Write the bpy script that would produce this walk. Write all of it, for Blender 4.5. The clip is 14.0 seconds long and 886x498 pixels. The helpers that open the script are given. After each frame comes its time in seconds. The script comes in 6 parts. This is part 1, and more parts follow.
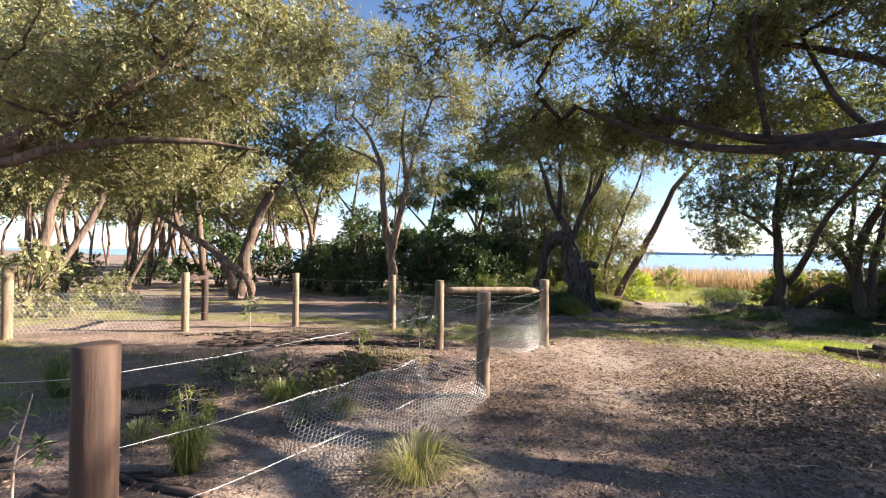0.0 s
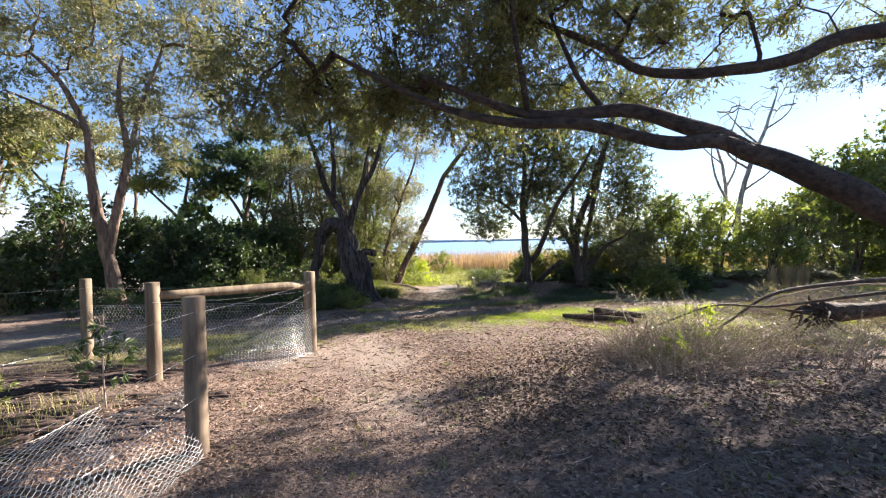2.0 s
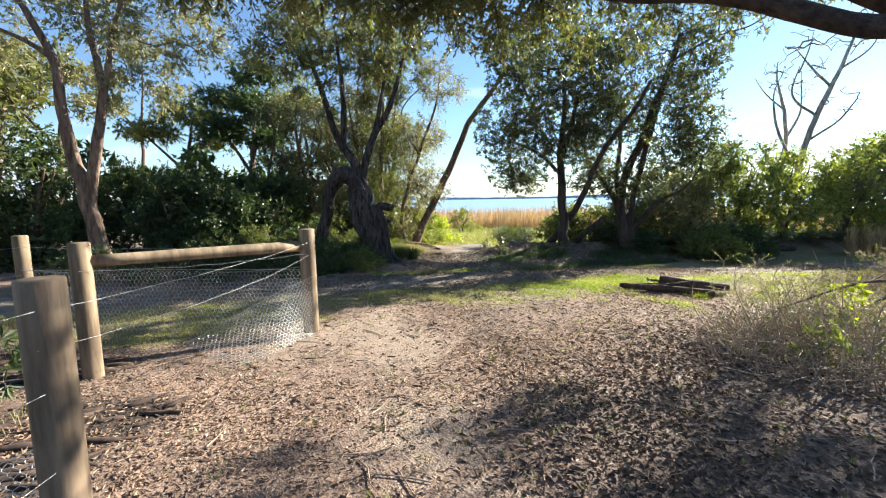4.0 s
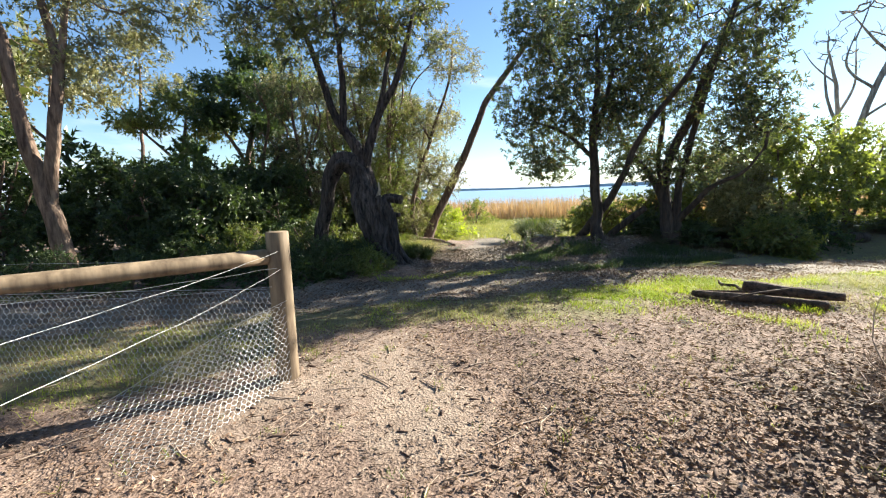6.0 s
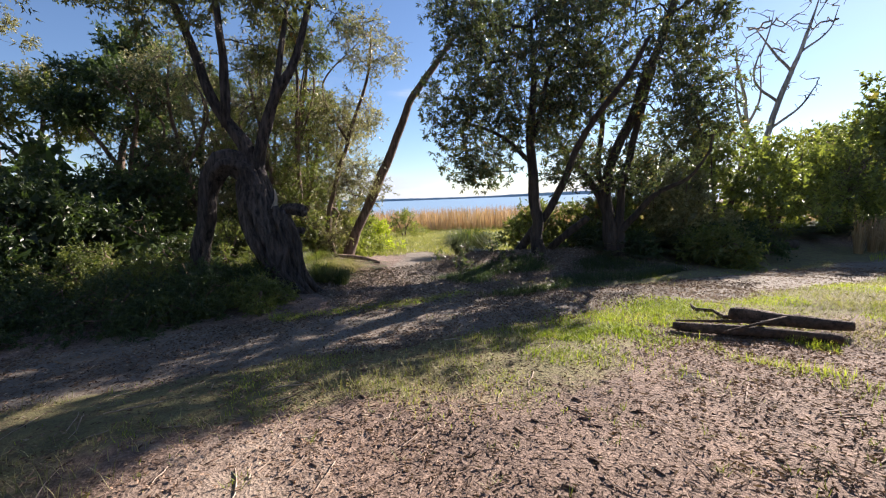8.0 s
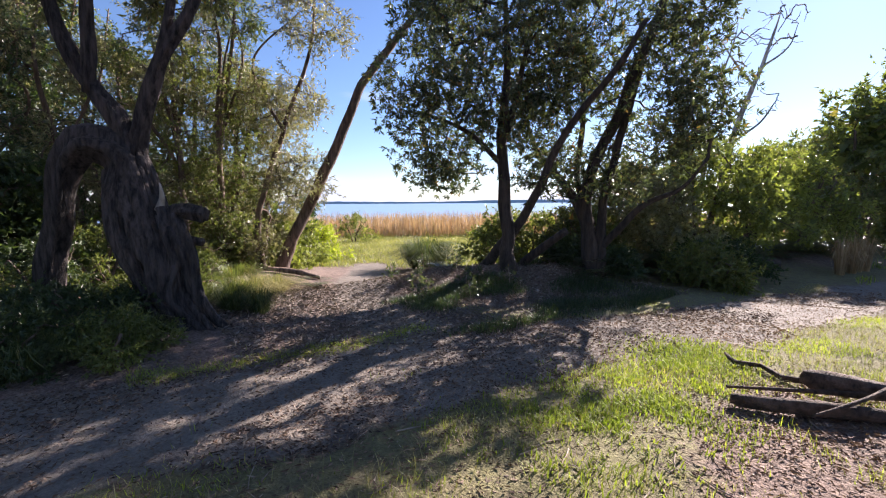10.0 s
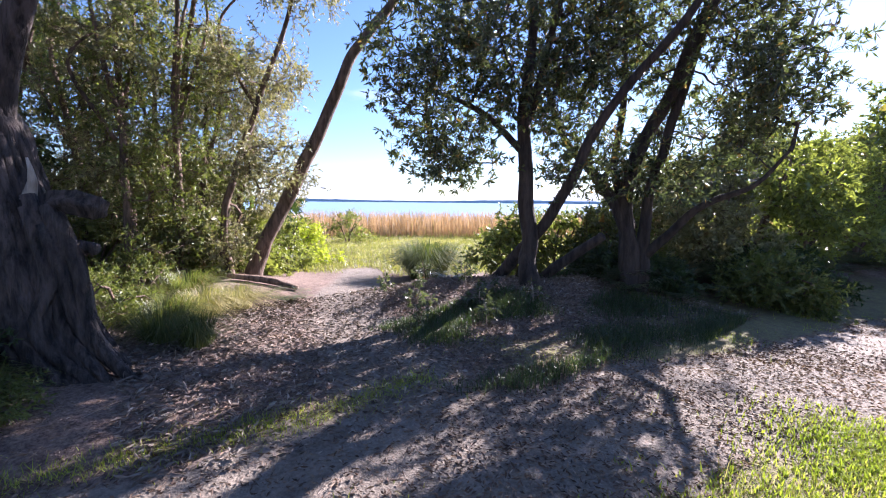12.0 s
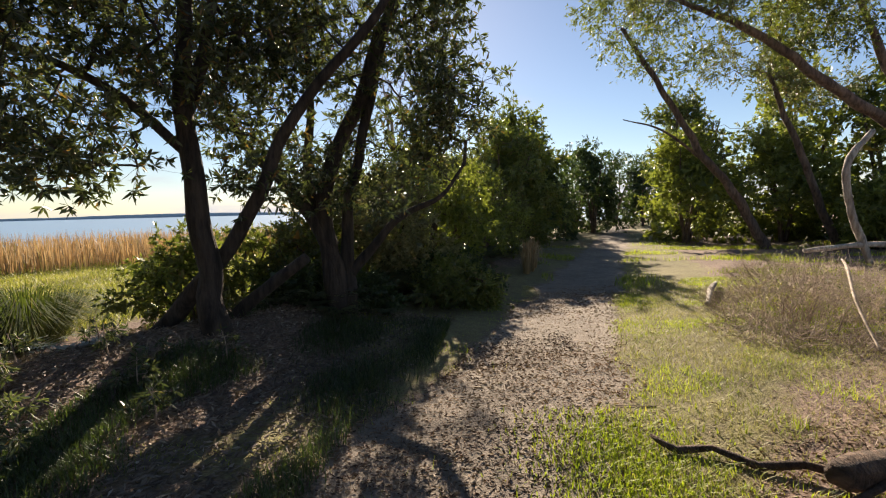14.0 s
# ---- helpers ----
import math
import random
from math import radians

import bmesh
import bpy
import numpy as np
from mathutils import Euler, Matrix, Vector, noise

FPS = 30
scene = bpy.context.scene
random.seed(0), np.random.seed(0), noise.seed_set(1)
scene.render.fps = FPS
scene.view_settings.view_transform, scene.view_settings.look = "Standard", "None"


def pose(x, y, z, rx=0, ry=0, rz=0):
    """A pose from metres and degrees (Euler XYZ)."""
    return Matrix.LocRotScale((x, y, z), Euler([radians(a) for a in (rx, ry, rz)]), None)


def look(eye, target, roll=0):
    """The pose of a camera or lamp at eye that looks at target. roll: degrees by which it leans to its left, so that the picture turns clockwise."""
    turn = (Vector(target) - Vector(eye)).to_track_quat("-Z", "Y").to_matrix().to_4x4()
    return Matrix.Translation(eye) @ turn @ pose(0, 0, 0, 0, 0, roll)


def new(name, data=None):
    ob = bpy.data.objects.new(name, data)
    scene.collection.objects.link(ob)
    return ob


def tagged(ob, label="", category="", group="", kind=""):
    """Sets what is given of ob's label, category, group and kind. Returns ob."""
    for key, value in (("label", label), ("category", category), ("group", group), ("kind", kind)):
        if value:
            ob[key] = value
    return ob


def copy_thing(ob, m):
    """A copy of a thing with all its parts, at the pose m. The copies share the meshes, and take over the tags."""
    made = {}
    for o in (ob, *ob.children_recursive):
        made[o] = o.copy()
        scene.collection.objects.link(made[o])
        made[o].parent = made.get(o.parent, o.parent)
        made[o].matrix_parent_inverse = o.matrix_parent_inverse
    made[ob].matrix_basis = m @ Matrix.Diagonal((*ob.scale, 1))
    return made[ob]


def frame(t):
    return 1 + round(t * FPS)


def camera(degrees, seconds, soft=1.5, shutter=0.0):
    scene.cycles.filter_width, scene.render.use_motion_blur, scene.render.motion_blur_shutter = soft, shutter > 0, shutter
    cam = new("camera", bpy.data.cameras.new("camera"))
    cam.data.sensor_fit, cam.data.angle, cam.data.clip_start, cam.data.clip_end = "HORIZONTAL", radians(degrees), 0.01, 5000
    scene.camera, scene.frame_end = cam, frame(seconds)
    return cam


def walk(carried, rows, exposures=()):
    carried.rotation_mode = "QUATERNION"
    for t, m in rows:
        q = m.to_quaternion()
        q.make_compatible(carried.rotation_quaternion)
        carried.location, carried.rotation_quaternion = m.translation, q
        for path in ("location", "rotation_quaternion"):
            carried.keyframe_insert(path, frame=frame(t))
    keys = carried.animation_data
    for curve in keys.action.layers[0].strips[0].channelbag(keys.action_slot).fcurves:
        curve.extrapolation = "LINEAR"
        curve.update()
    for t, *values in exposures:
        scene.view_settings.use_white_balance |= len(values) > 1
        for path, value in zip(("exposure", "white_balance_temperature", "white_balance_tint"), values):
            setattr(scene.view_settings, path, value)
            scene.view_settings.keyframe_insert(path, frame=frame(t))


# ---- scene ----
cam = camera(92.3, 14.0, soft=1.15)
METRES, EYE, TILT, LEAN, TURN = 10.8, 1.5, 1.4, -1.1, 0.0
ROWS = [
    (0.0, 0.0, 0.0, 0.0, -0.01, -1.01, 0.45),
    (0.5, 0.0189, 0.017, -0.0016, -15.54, -1.56, 0.32),
    (1.0, 0.0232, 0.0463, -0.0012, -24.41, -1.88, 1.49),
    (1.5, 0.042, 0.0718, -0.0057, -28.09, -2.16, 1.35),
    (2.0, 0.0549, 0.1031, -0.0112, -28.26, -2.69, 1.58),
    (2.5, 0.0621, 0.14, -0.0141, -28.6, -4.57, 1.61),
    (3.0, 0.0761, 0.1741, -0.0186, -26.17, -6.34, 0.83),
    (5.5, 0.1338, 0.344, -0.0287, -26.43, -9.55, 2.16),
    (6.0, 0.1479, 0.3751, -0.0312, -24.89, -9.45, 2.23),
    (6.5, 0.1642, 0.4085, -0.0312, -28.41, -9.35, 1.46),
    (7.0, 0.1866, 0.4410, -0.0334, -28.85, -9.01, 2.03),
    (7.5, 0.2023, 0.4776, -0.0343, -33.4, -8.92, 1.58),
    (8.0, 0.2293, 0.5032, -0.0389, -34.25, -8.47, 2.23),
    (8.5, 0.2527, 0.5346, -0.0416, -35.89, -8.38, 2.64),
    (9.0, 0.2764, 0.5654, -0.0403, -38.66, -8.13, 2.22),
    (11.5, 0.3795, 0.7284, -0.0492, -40.6, -7.95, -0.44),
    (12.0, 0.4059, 0.7568, -0.0525, -40.46, -8.03, -0.63),
    (12.5, 0.422, 0.789, -0.0516, -40.47, -7.85, -0.72),
    (13.0, 0.4422, 0.8155, -0.0496, -50.41, -7.17, -1.13),
    (13.5, 0.4713, 0.8289, -0.0487, -66.68, -6.56, 0.04),
    (14.0, 0.4893, 0.8405, -0.0491, -82.67, -6.45, 0.12),
]
walk(cam, [(t, pose(0, 0, EYE, TILT, LEAN, TURN) @ pose(METRES * x, METRES * y, METRES * z, 90 + pitch, roll, yaw)) for t, x, y, z, yaw, pitch, roll in ROWS],
     [(0.0, 2.17, 6500, 16), (1.5, 2.2, 6200, 17), (3.0, 2.15, 6200, 11), (5.5, 2.13, 6200, 6), (7.0, 1.8, 6200, 14), (9.0, 1.52, 6200, 22),
      (11.5, 2.28, 5600, 28), (12.5, 2.2, 5600, 29), (13.5, 1.95, 5700, 27), (14.0, 1.30, 7200, 16)])

# ---- light ----
SUN_AZ, SUN_EL = 83.0, 25.0
world = bpy.data.worlds.new("sky")
scene.world = world
world.use_nodes = True
wt = world.node_tree
wt.nodes.clear()


def wnode(kind, **inputs):
    n = wt.nodes.new(kind)
    for key, value in inputs.items():
        n.inputs[key].default_value = value
    return n


sky = wnode("ShaderNodeTexSky")
sky.sky_type, sky.sun_disc = "NISHITA", False
sky.sun_elevation, sky.sun_rotation = radians(SUN_EL), radians(SUN_AZ)
sky.air_density, sky.dust_density, sky.ozone_density = 1.0, 0.1, 3.5
coord = wnode("ShaderNodeTexCoord")
split = wnode("ShaderNodeSeparateXYZ")
wt.links.new(coord.outputs["Generated"], split.inputs[0])
stretch = wnode("ShaderNodeMapping")
stretch.inputs["Scale"].default_value = (1.6, 1.6, 7.0)
wt.links.new(coord.outputs["Generated"], stretch.inputs[0])
cloud_noise = wnode("ShaderNodeTexNoise", Scale=1.7, Detail=6.0, Roughness=0.55)
wt.links.new(stretch.outputs[0], cloud_noise.inputs["Vector"])
low = wnode("ShaderNodeMapRange")
for key, value in (("From Min", 0.0), ("From Max", 0.34), ("To Min", 0.12), ("To Max", -0.15)):
    low.inputs[key].default_value = value
wt.links.new(split.outputs["Z"], low.inputs["Value"])
add = wnode("ShaderNodeMath")
add.operation = "ADD"
wt.links.new(cloud_noise.outputs["Fac"], add.inputs[0])
wt.links.new(low.outputs[0], add.inputs[1])
cover = wnode("ShaderNodeMapRange")
cover.interpolation_type = "SMOOTHSTEP"
for key, value in (("From Min", 0.52), ("From Max", 0.80)):
    cover.inputs[key].default_value = value
wt.links.new(add.outputs[0], cover.inputs["Value"])
mixc = wnode("ShaderNodeMix")
mixc.data_type = "RGBA"
mixc.inputs[7].default_value = (5.6, 6.1, 7.0, 1)
wt.links.new(cover.outputs[0], mixc.inputs[0])
wt.links.new(sky.outputs[0], mixc.inputs[6])
bg = wnode("ShaderNodeBackground", Strength=0.051)
wt.links.new(mixc.outputs[2], bg.inputs["Color"])
wout = wnode("ShaderNodeOutputWorld")
wt.links.new(bg.outputs[0], wout.inputs[0])

sun = new("sun", bpy.data.lights.new("sun", "SUN"))
sun.data.energy, sun.data.angle, sun.data.color = 5.0, radians(0.5), (1.0, 0.90, 0.74)
sun_way = Vector((math.sin(radians(SUN_AZ)) * math.cos(radians(SUN_EL)), math.cos(radians(SUN_AZ)) * math.cos(radians(SUN_EL)), math.sin(radians(SUN_EL))))
sun.matrix_world = look(sun_way * 60, (0, 0, 0))


# ---- materials ----
class Mat:
    def __init__(self, name):
        self.m = bpy.data.materials.new(name)
        self.m.use_nodes = True
        self.t = self.m.node_tree
        self.b = self.t.nodes["Principled BSDF"]
        self.out = self.t.nodes["Material Output"]

    def node(self, kind, links=(), **props):
        n = self.t.nodes.new(kind)
        for key, value in props.items():
            n.inputs[key.replace("_", " ")].default_value = value
        for key, src in links:
            self.t.links.new(src, n.inputs[key])
        return n

    def coords(self, scale=(1, 1, 1), what="Object"):
        c = self.node("ShaderNodeTexCoord")
        m = self.node("ShaderNodeMapping", [("Vector", c.outputs[what])])
        m.inputs["Scale"].default_value = scale
        return m.outputs[0]

    def noise(self, scale, vec=None, detail=5.0, rough=0.6):
        n = self.node("ShaderNodeTexNoise", Scale=scale, Detail=detail, Roughness=rough)
        self.t.links.new(vec if vec is not None else self.coords(), n.inputs["Vector"])
        return n.outputs["Fac"]

    def ramp(self, src, *stops):
        n = self.node("ShaderNodeValToRGB", [("Fac", src)])
        e = n.color_ramp.elements
        while len(e) < len(stops):
            e.new(0.5)
        for el, (p, c) in zip(e, stops):
            el.position, el.color = p, (*c, 1) if len(c) == 3 else c
        return n.outputs[0]

    def mix(self, fac, a, b, kind="MIX"):
        n = self.node("ShaderNodeMix")
        n.data_type, n.blend_type = "RGBA", kind
        for i, v in ((0, fac), (6, a), (7, b)):
            if isinstance(v, (int, float)):
                n.inputs[i].default_value = v
            elif isinstance(v, tuple):
                n.inputs[i].default_value = (*v, 1)
            else:
                self.t.links.new(v, n.inputs[i])
        return n.outputs[2]

    def math(self, op, a, b=0.0):
        n = self.node("ShaderNodeMath")
        n.operation = op
        for i, v in enumerate((a, b)):
            if isinstance(v, (int, float)):
                n.inputs[i].default_value = v
            else:
                self.t.links.new(v, n.inputs[i])
        return n.outputs[0]

    def set(self, **links):
        for key, src in links.items():
            key = key.replace("_", " ")
            if isinstance(src, (int, float)):
                self.b.inputs[key].default_value = src
            elif isinstance(src, tuple):
                self.b.inputs[key].default_value = (*src, 1)
            else:
                self.t.links.new(src, self.b.inputs[key])
        return self

    def bump(self, src, strength=0.5, distance=0.02):
        n = self.node("ShaderNodeBump", [("Height", src)], Strength=strength, Distance=distance)
        self.t.links.new(n.outputs[0], self.b.inputs["Normal"])
        return self


def leaf_mat(name, dark, light, dead=None, trans=0.35, rough=0.42, tint=(1.5, 1.7, 0.7)):
    m = Mat(name)
    isl = m.node("ShaderNodeNewGeometry").outputs["Random Per Island"]
    stops = [(0.0, dark), (0.75, light)]
    if dead:
        stops += [(0.93, light), (0.97, dead)]
    col = m.ramp(isl, *stops)
    patch = m.ramp(m.noise(0.8, detail=3.0), (0.35, (0.72, 0.74, 0.7)), (0.65, (1.2, 1.15, 1.0)))
    col = m.mix(1.0, col, patch, "MULTIPLY")
    m.set(Base_Color=col, Roughness=rough)
    tr = m.node("ShaderNodeBsdfTranslucent")
    bright = m.mix(1.0, col, tint, "MULTIPLY")
    m.t.links.new(bright, tr.inputs["Color"])
    mx = m.node("ShaderNodeMixShader", Fac=trans)
    m.t.links.new(m.b.outputs[0], mx.inputs[1])
    m.t.links.new(tr.outputs[0], mx.inputs[2])
    m.t.links.new(mx.outputs[0], m.out.inputs[0])
    return m.m


def bark_mat(name, dark, light, scale=6.0, depth=0.03, stretch=(1, 1, 0.18)):
    m = Mat(name)
    v = m.coords(stretch)
    n1, n2 = m.noise(scale * 2.2, v, 6.0, 0.65), m.noise(1.3)
    col = m.ramp(n1, (0.35, dark), (0.62, light))
    col = m.mix(1.0, col, m.ramp(n2, (0.35, (0.65, 0.63, 0.62)), (0.65, (1.15, 1.12, 1.08))), "MULTIPLY")
    m.set(Base_Color=col, Roughness=0.9)
    m.bump(m.math("ADD", n1, m.math("MULTIPLY", m.noise(scale * 9, v), 0.35)), 0.9, depth)
    return m.m


def plain_mat(name, a, b, scale=8.0, rough=0.85, metal=0.0, stretch=(1, 1, 1), depth=0.004):
    m = Mat(name)
    n = m.noise(scale, m.coords(stretch), 6.0)
    m.set(Base_Color=m.ramp(n, (0.35, a), (0.65, b)), Roughness=rough, Metallic=metal)
    if depth:
        m.bump(n, 0.6, depth)
    return m.m


LEAF_OLIVE = leaf_mat("leaves_olive", (0.075, 0.085, 0.038), (0.17, 0.175, 0.085), (0.22, 0.12, 0.05))
LEAF_GREY = leaf_mat("leaves_grey_green", (0.14, 0.148, 0.078), (0.33, 0.322, 0.185), (0.25, 0.2, 0.11), 0.35, 0.42, (1.3, 1.3, 0.8))
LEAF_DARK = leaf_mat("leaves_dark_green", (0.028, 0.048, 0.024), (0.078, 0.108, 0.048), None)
LEAF_BANKSIA = leaf_mat("leaves_banksia", (0.05, 0.064, 0.042), (0.125, 0.14, 0.095), (0.2, 0.12, 0.06), 0.34, 0.26)
LEAF_FRESH = leaf_mat("leaves_fresh_green", (0.10, 0.125, 0.04), (0.26, 0.29, 0.085), None, 0.42, 0.42, (1.4, 1.5, 0.7))
LEAF_MID = leaf_mat("leaves_mid_green", (0.08, 0.10, 0.035), (0.20, 0.22, 0.08), (0.2, 0.15, 0.06), 0.4)
LEAF_YELLOW = leaf_mat("leaves_yellow_green", (0.22, 0.26, 0.02), (0.42, 0.45, 0.04), None, 0.5)
LEAF_FERN = leaf_mat("fern_fronds", (0.05, 0.07, 0.03), (0.13, 0.14, 0.07), (0.23, 0.13, 0.06), 0.3)
GRASS = leaf_mat("grass_blades", (0.13, 0.165, 0.03), (0.36, 0.40, 0.065), (0.48, 0.42, 0.2), 0.45, 0.5)
MEADOW = leaf_mat("meadow_grass", (0.15, 0.17, 0.05), (0.34, 0.36, 0.11), (0.45, 0.38, 0.2), 0.4, 0.5, (1.3, 1.3, 0.7))
CHUNK = plain_mat("dark_bark_chunks", (0.045, 0.028, 0.021), (0.15, 0.095, 0.07), 14.0, 0.95)
GRASS_LUSH = leaf_mat("lush_grass_blades", (0.12, 0.16, 0.022), (0.30, 0.345, 0.05), (0.4, 0.35, 0.14), 0.45, 0.6)
LEAF_STRAP = leaf_mat("strappy_leaves", (0.045, 0.065, 0.025), (0.12, 0.145, 0.055), (0.2, 0.17, 0.08), 0.3, 0.75)
GRASS_DRY = leaf_mat("dry_grass_blades", (0.16, 0.15, 0.07), (0.38, 0.34, 0.2), (0.5, 0.42, 0.27), 0.35, 0.6)
REED = leaf_mat("reed_stalks", (0.33, 0.22, 0.12), (0.52, 0.39, 0.24), (0.3, 0.28, 0.13), 0.3, 0.7, (1.1, 1.0, 0.85))
LITTER_FINE = leaf_mat("fine_mulch", (0.08, 0.05, 0.037), (0.27, 0.175, 0.13), (0.42, 0.33, 0.27), 0.02, 0.85)
# Darker, greyer copy of the fallen leaves, with the bank's shade in its colour.
LITTER_SHADED = leaf_mat("shade_toned_fallen_leaves", (0.09, 0.066, 0.058), (0.26, 0.21, 0.19), (0.42, 0.37, 0.34), 0.03, 0.8)
LITTER_DARK = leaf_mat("dark_brown_mulch", (0.04, 0.025, 0.019), (0.19, 0.125, 0.097), (0.36, 0.28, 0.23), 0.02, 0.85)
LITTER = leaf_mat("fallen_leaves", (0.10, 0.055, 0.038), (0.31, 0.21, 0.16), (0.45, 0.36, 0.30), 0.05, 0.75)
BARK_DARK = bark_mat("dark_bark", (0.022, 0.018, 0.016), (0.085, 0.066, 0.056))
BARK_TEA = bark_mat("tea_tree_bark", (0.06, 0.040, 0.030), (0.21, 0.15, 0.115))
BARK_LOG = bark_mat("rotting_log_bark", (0.03, 0.021, 0.016), (0.14, 0.095, 0.07), 9.0, 0.05, (0.35, 0.9, 0.9))
BARK_LIMB = bark_mat("dark_limb_bark", (0.012, 0.009, 0.008), (0.075, 0.055, 0.045), 9.0, 0.05, (0.3, 0.8, 0.9))
BARK_PALE = bark_mat("pale_gum_bark", (0.065, 0.04, 0.03), (0.30, 0.215, 0.16))
BARK_ARCH = bark_mat("weathered_paperbark", (0.007, 0.006, 0.006), (0.115, 0.094, 0.088), 8.0, 0.06)
BARK_DEAD = bark_mat("bleached_deadwood", (0.2, 0.17, 0.14), (0.5, 0.46, 0.41))
TWIG = plain_mat("grey_twigs", (0.19, 0.14, 0.105), (0.48, 0.38, 0.30), 9.0)
POST = plain_mat("treated_pine", (0.10, 0.068, 0.042), (0.30, 0.225, 0.145), 11.0, 0.8, 0.0, (1, 1, 0.12))
POST_DARK = plain_mat("old_brown_timber", (0.012, 0.008, 0.006), (0.085, 0.045, 0.027), 11.0, 0.8, 0.0, (1, 1, 0.10), 0.012)
WIRE = plain_mat("galvanised_wire", (0.42, 0.42, 0.42), (0.62, 0.62, 0.61), 30.0, 0.4, 0.7, (1, 1, 1), 0)
POST_MID = plain_mat("weathered_pine", (0.08, 0.055, 0.037), (0.25, 0.18, 0.12), 12.0, 0.85, 0.0, (1, 1, 0.14))
CHAR = plain_mat("dark_peat", (0.02, 0.013, 0.011), (0.08, 0.05, 0.038), 12.0, 0.95)


# ---- mesh helpers ----
rng = np.random.default_rng(7)


def put(name, V, F, mat, parent=None, label="", kind="", smooth=True, attrs=None):
    """One mesh object from arrays of points and of three- or four-cornered faces."""
    V = np.asarray(V, float)
    me = bpy.data.meshes.new(name)
    if not isinstance(F, (list, tuple)):
        F = [F]
    F = [np.asarray(f, np.int32) for f in F if len(f)]
    loops = np.concatenate([f.ravel() for f in F])
    totals = np.concatenate([np.full(len(f), f.shape[1], np.int32) for f in F])
    starts = np.concatenate([[0], np.cumsum(totals)[:-1]]).astype(np.int32)
    me.vertices.add(len(V))
    me.vertices.foreach_set("co", V.ravel().astype(np.float32))
    me.loops.add(len(loops))
    me.loops.foreach_set("vertex_index", loops)
    me.polygons.add(len(totals))
    me.polygons.foreach_set("loop_start", starts)
    me.polygons.foreach_set("loop_total", totals)
    me.polygons.foreach_set("use_smooth", np.full(len(totals), smooth))
    me.materials.append(mat)
    for key, values in (attrs or {}).items():
        me.attributes.new(key, "FLOAT", "POINT").data.foreach_set("value", np.asarray(values, np.float32))
    me.update(calc_edges=True)
    ob = new(name, me)
    ob.parent = parent
    return tagged(ob, label=label, kind=kind)


def thing(name, base, label, category, group="", kind=""):
    e = new(name)
    e.empty_display_size = 0.2
    e.location = base
    return tagged(e, label, category, group, kind)


class Soup:
    """Gathers pieces of mesh."""
    def __init__(self):
        self.v, self.f, self.n = [], {}, 0

    def add(self, V, F):
        V, F = np.asarray(V, float), np.asarray(F, np.int64)
        self.v.append(V)
        self.f.setdefault(F.shape[1], []).append(F + self.n)
        self.n += len(V)
        return self

    def put(self, name, mat, parent=None, **kw):
        if not self.n:
            return None
        return put(name, np.concatenate(self.v), [np.concatenate(x) for x in self.f.values()], mat, parent, **kw)


def spline(pts, step=0.12):
    """A smooth line through pts; the last column may be a radius."""
    p = np.asarray(pts, float)
    if len(p) == 2:
        p = np.array([p[0], (p[0] + p[1]) / 2, p[1]])
    ext = np.vstack([2 * p[0] - p[1], p, 2 * p[-1] - p[-2]])
    out = []
    for i in range(1, len(ext) - 2):
        a, b, c, d = ext[i - 1:i + 3]
        n = max(2, int(np.linalg.norm((c - b)[:3]) / step))
        t = np.linspace(0, 1, n, endpoint=False)[:, None]
        out.append(0.5 * (2 * b + (c - a) * t + (2 * a - 5 * b + 4 * c - d) * t ** 2 + (3 * b - a - 3 * c + d) * t ** 3))
    out.append(p[-1:])
    return np.concatenate(out)


def tube(path, radii, sides=8, rough=0.0, seed=0, ridges=0, caps=True):
    """A tube along path with the given radii."""
    P, r = np.asarray(path, float), np.asarray(radii, float)
    T = np.gradient(P, axis=0)
    T /= np.linalg.norm(T, axis=1)[:, None] + 1e-9
    ref = np.array([0.31, 0.95, 0.05]) if abs(T[0][2]) > 0.5 else np.array([0, 0, 1.0])
    A = np.cross(T, ref)
    A /= np.linalg.norm(A, axis=1)[:, None] + 1e-9
    B = np.cross(T, A)
    ang = np.linspace(0, 2 * np.pi, sides, endpoint=False)
    g = np.random.default_rng(seed)
    rr = r[:, None] * np.ones((1, sides))
    if rough:
        k = g.normal(0, 1, (len(P), sides))
        k = (k + np.roll(k, 1, 0) + np.roll(k, -1, 0)) / 3
        rr = rr * (1 + rough * k)
    if ridges:
        rr = rr * (1 + 0.16 * np.sin(ridges * ang[None, :] + np.cumsum(g.normal(0, 0.12, len(P)))[:, None]))
    V = P[:, None, :] + rr[..., None] * (np.cos(ang)[None, :, None] * A[:, None, :] + np.sin(ang)[None, :, None] * B[:, None, :])
    V = V.reshape(-1, 3)
    i = np.arange(len(P) - 1)[:, None] * sides
    j = np.arange(sides)[None, :]
    k = (j + 1) % sides
    F = np.stack([i + j, i + k, i + sides + k, i + sides + j], -1).reshape(-1, 4)
    if caps:
        V = np.vstack([V, P[:1], P[-1:]])
        n = len(V)
        js = np.arange(sides)
        F = np.vstack([F, np.stack([js, np.full(sides, n - 2), (js + 1) % sides, (js + 1) % sides], -1)[:0]])
        tri0 = np.stack([(js + 1) % sides, js, np.full(sides, n - 2)], -1)
        last = (len(P) - 1) * sides
        tri1 = np.stack([last + js, last + (js + 1) % sides, np.full(sides, n - 1)], -1)
        return V, F, np.vstack([tri0, tri1])
    return V, F, None


def add_tube(soup, path, radii, **kw):
    V, F, tri = tube(path, radii, **kw)
    base = soup.n
    soup.add(V, F)
    if tri is not None:
        soup.f.setdefault(3, []).append(np.asarray(tri, np.int64) + base)


